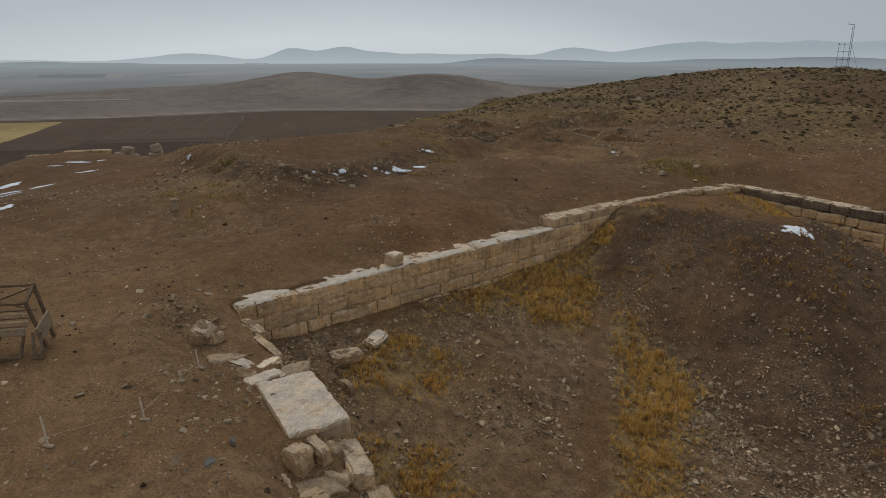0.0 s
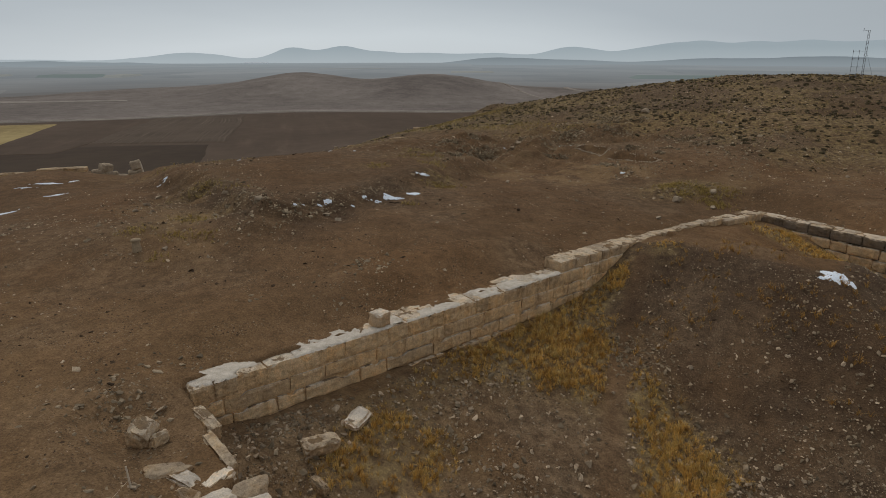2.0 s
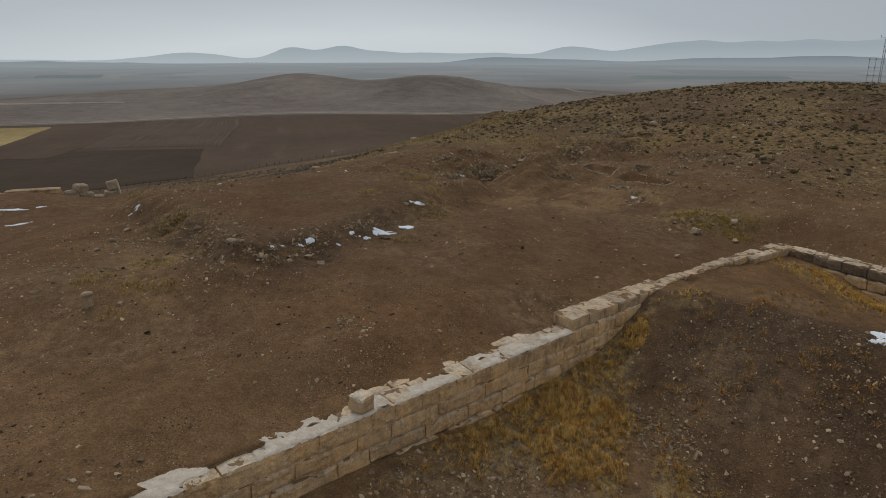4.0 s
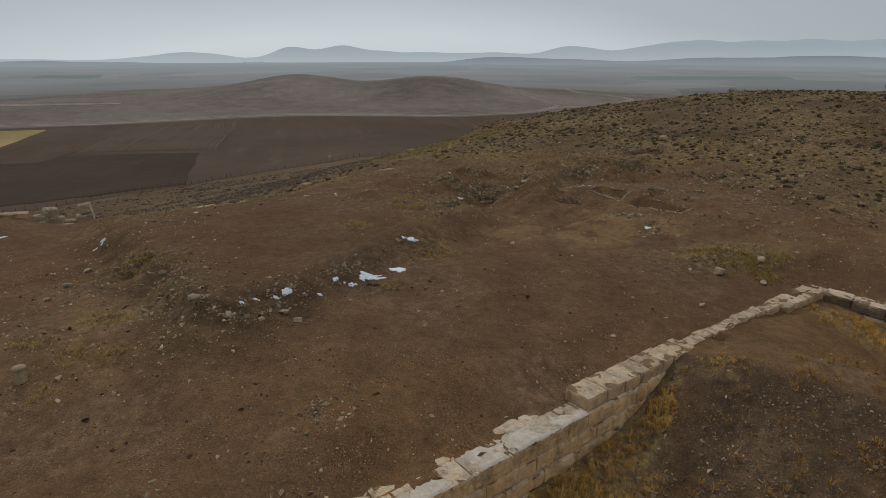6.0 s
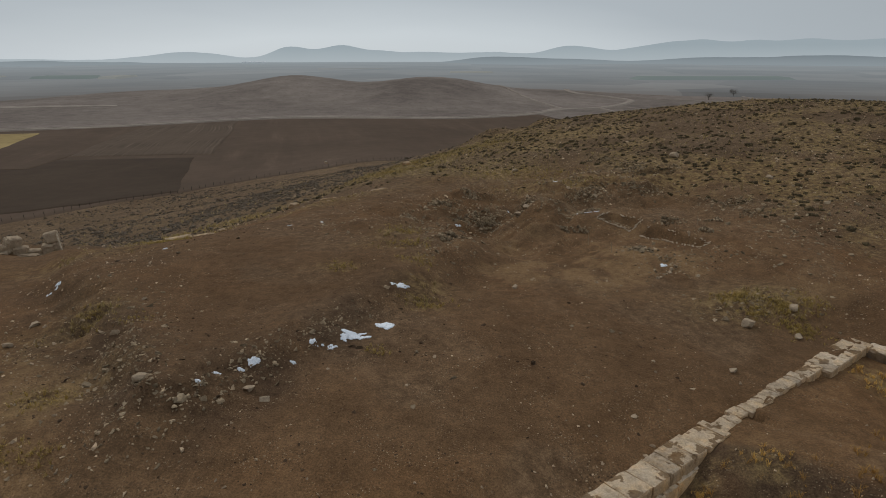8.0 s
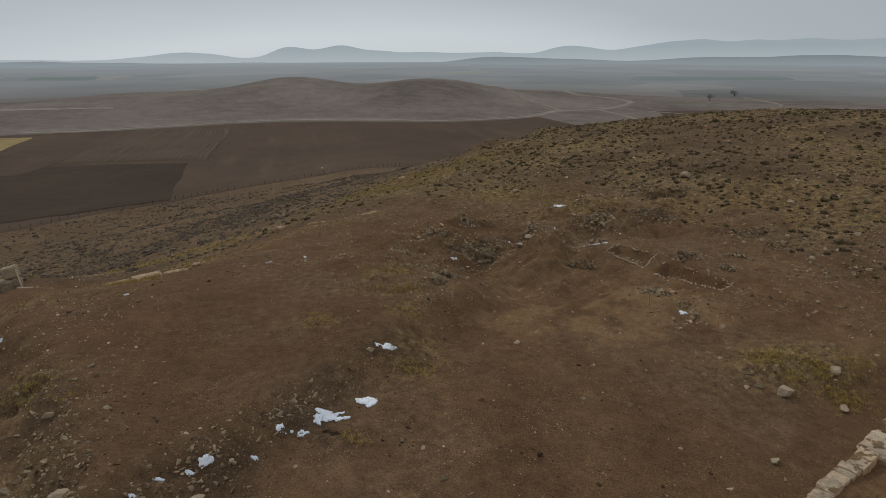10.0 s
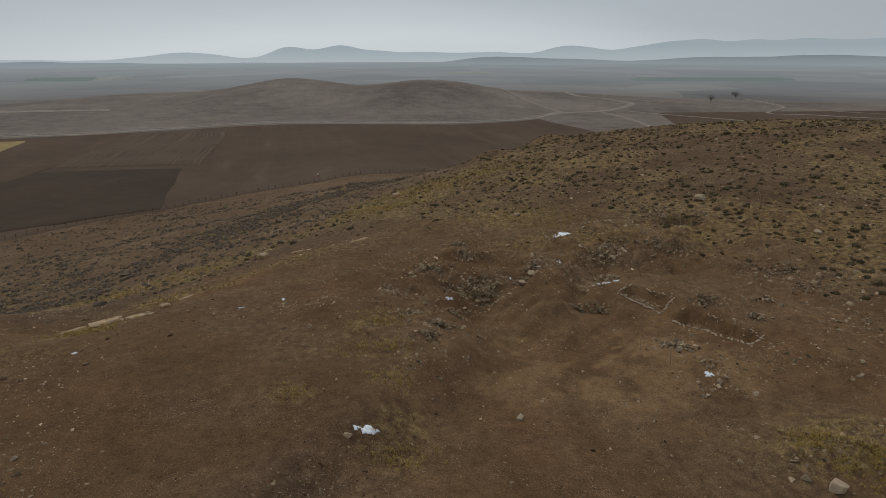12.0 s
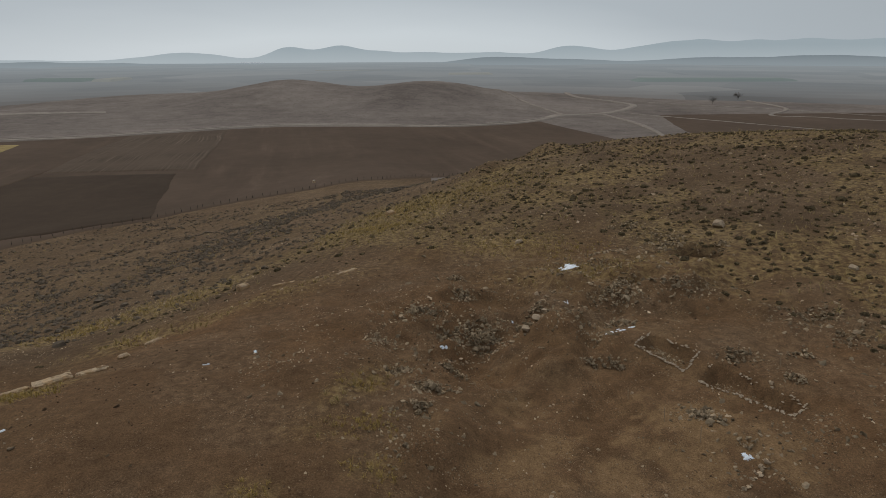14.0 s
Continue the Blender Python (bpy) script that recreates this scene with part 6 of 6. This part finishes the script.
for name, sel, shape, mat, label, k, scale in (
        ("scrub", (kind < 0.48) & ~left, SCRUBS, SCRUB, "dark low thorny scrub dotting the hillside", 12, 1.0),
        ("scrub", (kind < 0.72) & left, SCRUBS, SCRUB_GREY, "grey-brown low scrub on the slope below the rim", 13, 1.25),
        ("tussock_grass", (kind >= 0.48) & ~left, TUSSOCKS, TUSSOCK, "dull yellow tussock grass over the hillside", 14, 0.75),
        ("tussock_grass", (kind >= 0.82) & left, TUSSOCKS, TUSSOCK, "dull yellow tussock grass on the slope", 15, 0.8)):
    strewn(name, shape, on_ground(x[sel], y[sel], 0.03), sz[sel] * scale, mat, label, "scrub" if "scrub" in name else "grass", 0.15, k)

# bushes in the hollow
x, y = spots_in(HOLLOW[0], HOLLOW[1] + 0.2, 0.6, 0.35, 26, r_veg)
strewn("scrub", SCRUBS, on_ground(x, y, 0.02), r_veg.uniform(0.25, 0.55, 26), TUSSOCK, "dull olive bushes in a hollow on the hillside", "scrub", 0.2, 22)


# ---- snow ----
def snow_patch(x, y, lx, ly, turn, seed, label):
    """A ragged, holed leftover of snow, a few centimetres thick."""
    n = 40
    a, b = np.meshgrid(np.linspace(-1.5, 1.5, n + 1), np.linspace(-1.5, 1.5, n + 1))
    r = np.random.default_rng(seed)
    a, b = a + r.normal(0, 0.02, a.shape), b + r.normal(0, 0.02, b.shape)
    c, s = math.cos(math.radians(turn)), math.sin(math.radians(turn))
    wx, wy = x + a * lx / 2 * c - b * ly / 2 * s, y + a * lx / 2 * s + b * ly / 2 * c
    full = (1.0 if lx > 0.75 and y < 27 else 0.72) - (a * a + b * b) + (1.3 if lx > 0.75 and y < 27 else 2.6) * fbm(a + seed * 1.7, b * 0.8, 0.8, seed, 4, 0.62)
    z = height(wx, wy) + np.where(full > 0, 0.012 + 0.028 * np.sqrt(np.clip(full, 0, 1)), -0.02)
    mid = 0.25 * (full[:-1, :-1] + full[1:, :-1] + full[:-1, 1:] + full[1:, 1:])
    j, i = np.nonzero(mid > -0.12)
    q = j * (n + 1) + i
    used, back = np.unique(np.stack([q, q + 1, q + n + 2, q + n + 1], 1), return_inverse=True)
    me = mesh_of("snow_patch", np.stack([wx.ravel(), wy.ravel(), z.ravel()], 1)[used], back.reshape(-1, 4), SNOW, True)
    return thing("snow_patch", me, label, "snow", "leftover snow patches")


for k, (x, y, a, b, t) in enumerate(((14.9, 25.05, 0.80, 1.5, 8), (14.45, 24.95, 0.5, 0.36, 0), (-1.43, 36.05, 0.62, 0.5, -25), (-2.45, 35.25, 0.8, 0.42, 15), (-2.75, 35.0, 0.4, 0.3, 60), (-3.6, 34.2, 0.5, 0.36, -30), (-5.3, 32.35, 0.32, 0.24, 40), (-5.6, 32.0, 0.22, 0.14, 0), (-6.2, 31.65, 0.3, 0.10, 30),
                                      (-6.4, 30.6, 0.22, 0.18, 0), (-0.96, 39.05, 0.6, 0.36, 10), (9.6, 61.4, 1.2, 1.0, 20), (8.3, 56.4, 0.3, 0.3, -30), (5.35, 55.1, 0.42, 0.36, 0), (1.85, 53.0, 0.3, 0.22, 0), (10.2, 53.1, 0.6, 0.4, 20), (9.6, 52.7, 0.5, 0.3, 40), (12.15, 44.1, 0.42, 0.36, 0), (-13.4, 44.6, 0.25, 0.2, 0),
                                      (-16.8, 40.8, 0.5, 0.42, -40), (-17.15, 40.6, 0.22, 0.2, 10), (-26.7, 42.6, 1.1, 0.3, 15), (-25.7, 43.6, 1.6, 0.35, 15), (-24.4, 44.2, 0.8, 0.25, 15), (-23.6, 40.8, 1.1, 0.3, 20), (-24.3, 37.2, 1.4, 0.5, 40), (-27.7, 38.8, 1.8, 0.65, 15), (-26.2, 36.4, 1.9, 0.42, 20), (-25.5, 35.3, 1.9, 0.42, 30), (-21.2, 29.0, 1.3, 0.5, 55), (-1.9, 35.2, 0.25, 0.18, 0), (-3.1, 34.3, 0.3, 0.18, 30), (-4.2, 33.0, 0.22, 0.15, 0), (9.0, 61.8, 0.4, 0.3, 0), (10.9, 53.5, 0.4, 0.22, 20), (-6.6, 51.2, 0.22, 0.18, 0), (-8.2, 49.6, 0.25, 0.15, 0))):
    snow_patch(x, y, a, b, t, 300 + k, "ragged patch of melting snow on bare soil")


# ---- the sieve stand ----
sx, sy = -10.55, 14.15
sieve = base("sieve_stand", (sx, sy, float(height(sx, sy)) + 0.0), "weathered wooden sieve stand with upright frame and tray", "sieve stand", 8)
for a, b, wide, nm in (((0.62, 0.42, 0), (0.30, 0.50, 1.55), 0.07, "post"), ((0.75, -0.25, 0.02), (0.42, -0.22, 1.30), 0.07, "post"), ((-1.75, 0.45, 0), (-1.75, 0.50, 1.55), 0.07, "post"), ((-1.65, -0.25, 0.0), (-1.65, -0.22, 1.30), 0.07, "post"),
                       ((0.32, 0.50, 1.52), (-1.85, 0.52, 1.50), 0.05, "top_rail"), ((0.44, -0.22, 1.27), (-1.85, -0.20, 1.25), 0.05, "top_rail"), ((0.30, 0.52, 1.53), (0.43, -0.24, 1.28), 0.06, "end_rail"),
                       ((0.25, 0.50, 1.45), (-1.7, -0.20, 0.85), 0.03, "brace"), ((0.40, -0.22, 1.15), (-1.7, 0.45, 1.45), 0.03, "brace"), ((-1.75, 0.50, 1.5), (-1.65, -0.22, 1.25), 0.05, "end_rail")):
    part(nm, beam([0.9 * a[0], a[1], 0.92 * a[2]], [0.9 * b[0], b[1], 0.92 * b[2]], wide * 1.15), WOOD, sieve)
tray = part("tray_side", beam((0.45, -0.62, 0.60), (-1.85, -0.62, 0.56), 0.05, 0.18), WOOD_PALE, sieve, "pale front board of the tray")
for k in range(6):
    part("slat", beam((0.40, -0.55 + 0.14 * k, 0.62 + 0.05 * k), (-1.8, -0.55 + 0.14 * k, 0.58 + 0.05 * k), 0.10, 0.03), WOOD_PALE if k in (2, 4) else WOOD, tray)
part("tray_side", beam((0.66, -0.5, 0.42), (0.64, 0.25, 0.62), 0.05, 0.42), WOOD_PALE, sieve, "pale end board of the tray")
for a, b in (((-0.15, -0.45, 0.55), (-0.25, -0.95, 0.03)), ((0.35, -0.45, 0.55), (0.35, -0.85, 0.03)), ((-0.28, -0.95, 0.04), (0.38, -0.86, 0.04)), ((0.55, -0.5, 0.5), (0.72, -0.95, 0.02)), ((0.72, -0.5, 0.5), (0.88, -0.92, 0.02)), ((0.72, -0.95, 0.03), (0.90, -0.92, 0.03))):
    part("leg", beam(a, b, 0.06), WOOD, sieve)

# ---- survey stakes and their line ----
STAKES = ((-7.35, 9.95, 0.62), (-5.97, 10.85, 0.5), (-6.1, 13.95, 0.5))
PEGS = ((9.18, 47.82, 0.55), (10.02, 46.09, 0.6), (10.85, 44.81, 0.65), (14.46, 50.0, 0.6), (15.68, 48.91, 0.6))
for x, y, high in STAKES + PEGS:
    z = float(height(x, y))
    stake = base("marker_stake", (x, y, z), "thin pale wooden survey stake in bare soil", "stake", 0, "survey stakes")
    by_trench = y < 20
    part("stick", beam((0, 0, -0.1), (-0.05, 0.02, high), 0.044 if by_trench else 0.03, taper=0.8, sides=6), PEG if by_trench else WOOD_PALE, stake)
    if high in (0.62, 0.5):
        part("foot_stone", beam((-0.1, 0.02, 0.0), (0.12, -0.03, 0.03), 0.07, 0.05), ROCK, stake)
line = base("survey_line", (*STAKES[1][:2], float(height(*STAKES[1][:2])) + 0.1), "thin pale string stretched between survey stakes", "string")
for (ax, ay, _), (bx, by, _) in zip(STAKES[:-1], STAKES[1:]):
    o = line.matrix_basis.translation
    part("string", beam(Vector((ax, ay, float(height(ax, ay)) + 0.22)) - o, Vector((bx, by, float(height(bx, by)) + 0.22)) - o, 0.006, sides=5), PEG, line)

# ---- the mast on the hill ----
mx, my = 48.6, 77.5
mast = base("radio_mast", (mx, my, float(height(mx, my)) - 0.1), "leaning grey steel lattice mast with cross arms and guy wire", "mast", -32)
lean = -0.02
for off in (-0.09, 0.09):
    part("leg", beam((off, 0, 0), (off + lean * 5.4, 0, 5.4), 0.045, sides=6), STEEL, mast)
for k in range(10):
    z0, z1 = 0.5 * k + 0.2, 0.5 * k + 0.7
    part("lattice_bar", beam((-0.09 + lean * z0, 0, z0), (0.09 + lean * z1, 0, z1), 0.03, sides=6), STEEL, mast)
part("top_arm", beam((lean * 5.35 + 0.1, 0, 5.35), (lean * 5.35 - 0.55, 0, 5.35), 0.045, sides=6), STEEL, mast)
part("drop_bar", beam((lean * 5.35 - 0.53, 0, 5.65), (lean * 5.35 - 0.53, 0, 5.3), 0.045, sides=6), STEEL, mast)
for off in (-0.62, -1.2):
    part("side_pole", beam((off, 0.2, 0), (off + lean * 3.3, 0.2, 3.3), 0.035, sides=6), STEEL, mast)
for z0 in (0.6, 1.4, 2.3, 3.15):
    arm = part("cross_arm", beam((-1.3 + lean * z0, 0.1, z0), (0.16 + lean * z0, 0.1, z0), 0.04, sides=6), STEEL, mast)
    for off in (-1.2, -0.62):
        part("clamp", beam((off + lean * z0, 0.1, z0 - 0.08), (off + lean * z0, 0.1, z0 + 0.08), 0.09, sides=6), STEEL, arm)
part("guy_wire", beam((lean * 3.0 + 0.1, 0, 3.0), (1.1, 0.4, 0.1), 0.025, sides=6), STEEL, mast)

# ---- the fence at the foot of the slope ----
fence = base("fence", (FENCE[1][0], FENCE[1][1], PLAIN), "long fence of thin wooden posts between slope and fields", "fence")
post_bm = beam((0, 0, -0.3), (0, 0, 0.95), 0.08, 0.08, 0.8)
post_me = bpy.data.meshes.new("post")
post_bm.to_mesh(post_me)
post_bm.free()
post_me.materials.append(BARK)
r_f = np.random.default_rng(41)
for (ax, ay), (bx, by) in zip(FENCE[:-1], FENCE[1:]):
    steps = int(math.hypot(bx - ax, by - ay) / 1.7)
    for i in range(steps):
        t = i / steps
        px_, py_ = ax + (bx - ax) * t + r_f.normal(0, 0.2), ay + (by - ay) * t + r_f.normal(0, 0.2)
        ob = new("post", post_me)
        ob.parent = fence
        ob.matrix_basis = fence.matrix_basis.inverted() @ pose(px_, py_, float(height(px_, py_)), r_f.normal(0, 4), r_f.normal(0, 4), 40)
lone("marker_stone", -30.3, 180.0, (0.7, 0.7, 1.4), 600, "small white marker stone beside the field fence", 0, (0, 0), 0.2, wear=0.1, xy=True, material=SLAB)


# ---- far trees and sheds ----
def bare_tree(x, y, high, seed):
    r = np.random.default_rng(seed)
    tree = base("tree", (x, y, float(height(x, y)) - 0.2), "leafless grey-brown tree alone on the far plain", "tree", 0, "far trees")
    part("trunk", beam((0, 0, 0), (r.normal(0, 0.2), r.normal(0, 0.2), high * 0.45), high * 0.06, taper=0.6, sides=7), BARK, tree)
    for k in range(7):
        a, up = r.uniform(0, 2 * np.pi), r.uniform(0.25, 0.45)
        part("limb", beam((0, 0, high * up), (math.cos(a) * high * 0.28, math.sin(a) * high * 0.28, high * (up + 0.38)), high * 0.03, taper=0.3, sides=5), BARK, tree)
    n = 900
    p = r.normal(size=(n, 3))
    p /= np.linalg.norm(p, axis=1)[:, None]
    p *= (r.random((n, 1)) ** 0.4) * np.array((0.55, 0.55, 0.36)) * high * (1 + 0.3 * np.sin(3 * np.arctan2(p[:, 1:2], p[:, 0:1]) + seed))
    p[:, 2] += high * 0.66
    d = r.normal(size=(n, 2, 3)) * high * 0.025
    v = np.stack([p, p + d[:, 0], p + d[:, 1]], 1).reshape(-1, 3)
    crown = new("crown", mesh_of("crown", v, np.arange(3 * n).reshape(-1, 3), TWIG))
    crown.parent = tree


bare_tree(199, 486, 5.6, 1)
bare_tree(235, 525, 6.2, 2)
bare_tree(247, 556, 4.2, 3)


def shed(x, y, lx, ly, high, turn, label):
    house = base("shed", (x, y, PLAIN + 4.0), label, "shed", turn, "far sheds")
    bm = bmesh.new()
    bmesh.ops.create_cube(bm, size=1.0, matrix=Matrix.Translation((0, 0, high / 2)) @ Matrix.Diagonal((lx, ly, high, 1)))
    part("wall", bm, SHED, house)
    bm = bmesh.new()
    vs = [bm.verts.new(p) for p in ((-lx / 2 - 1, -ly / 2 - 1, high), (lx / 2 + 1, -ly / 2 - 1, high), (lx / 2 + 1, ly / 2 + 1, high), (-lx / 2 - 1, ly / 2 + 1, high), (-lx / 2 - 1, 0, high * 1.5), (lx / 2 + 1, 0, high * 1.5))]
    for f in ((0, 1, 5, 4), (2, 3, 4, 5), (0, 4, 3), (1, 2, 5), (0, 3, 2, 1)):
        bm.faces.new([vs[i] for i in f])
    part("roof", bm, SHED, house)


# whitewash with haze put in as emission, so the sheds glow slightly
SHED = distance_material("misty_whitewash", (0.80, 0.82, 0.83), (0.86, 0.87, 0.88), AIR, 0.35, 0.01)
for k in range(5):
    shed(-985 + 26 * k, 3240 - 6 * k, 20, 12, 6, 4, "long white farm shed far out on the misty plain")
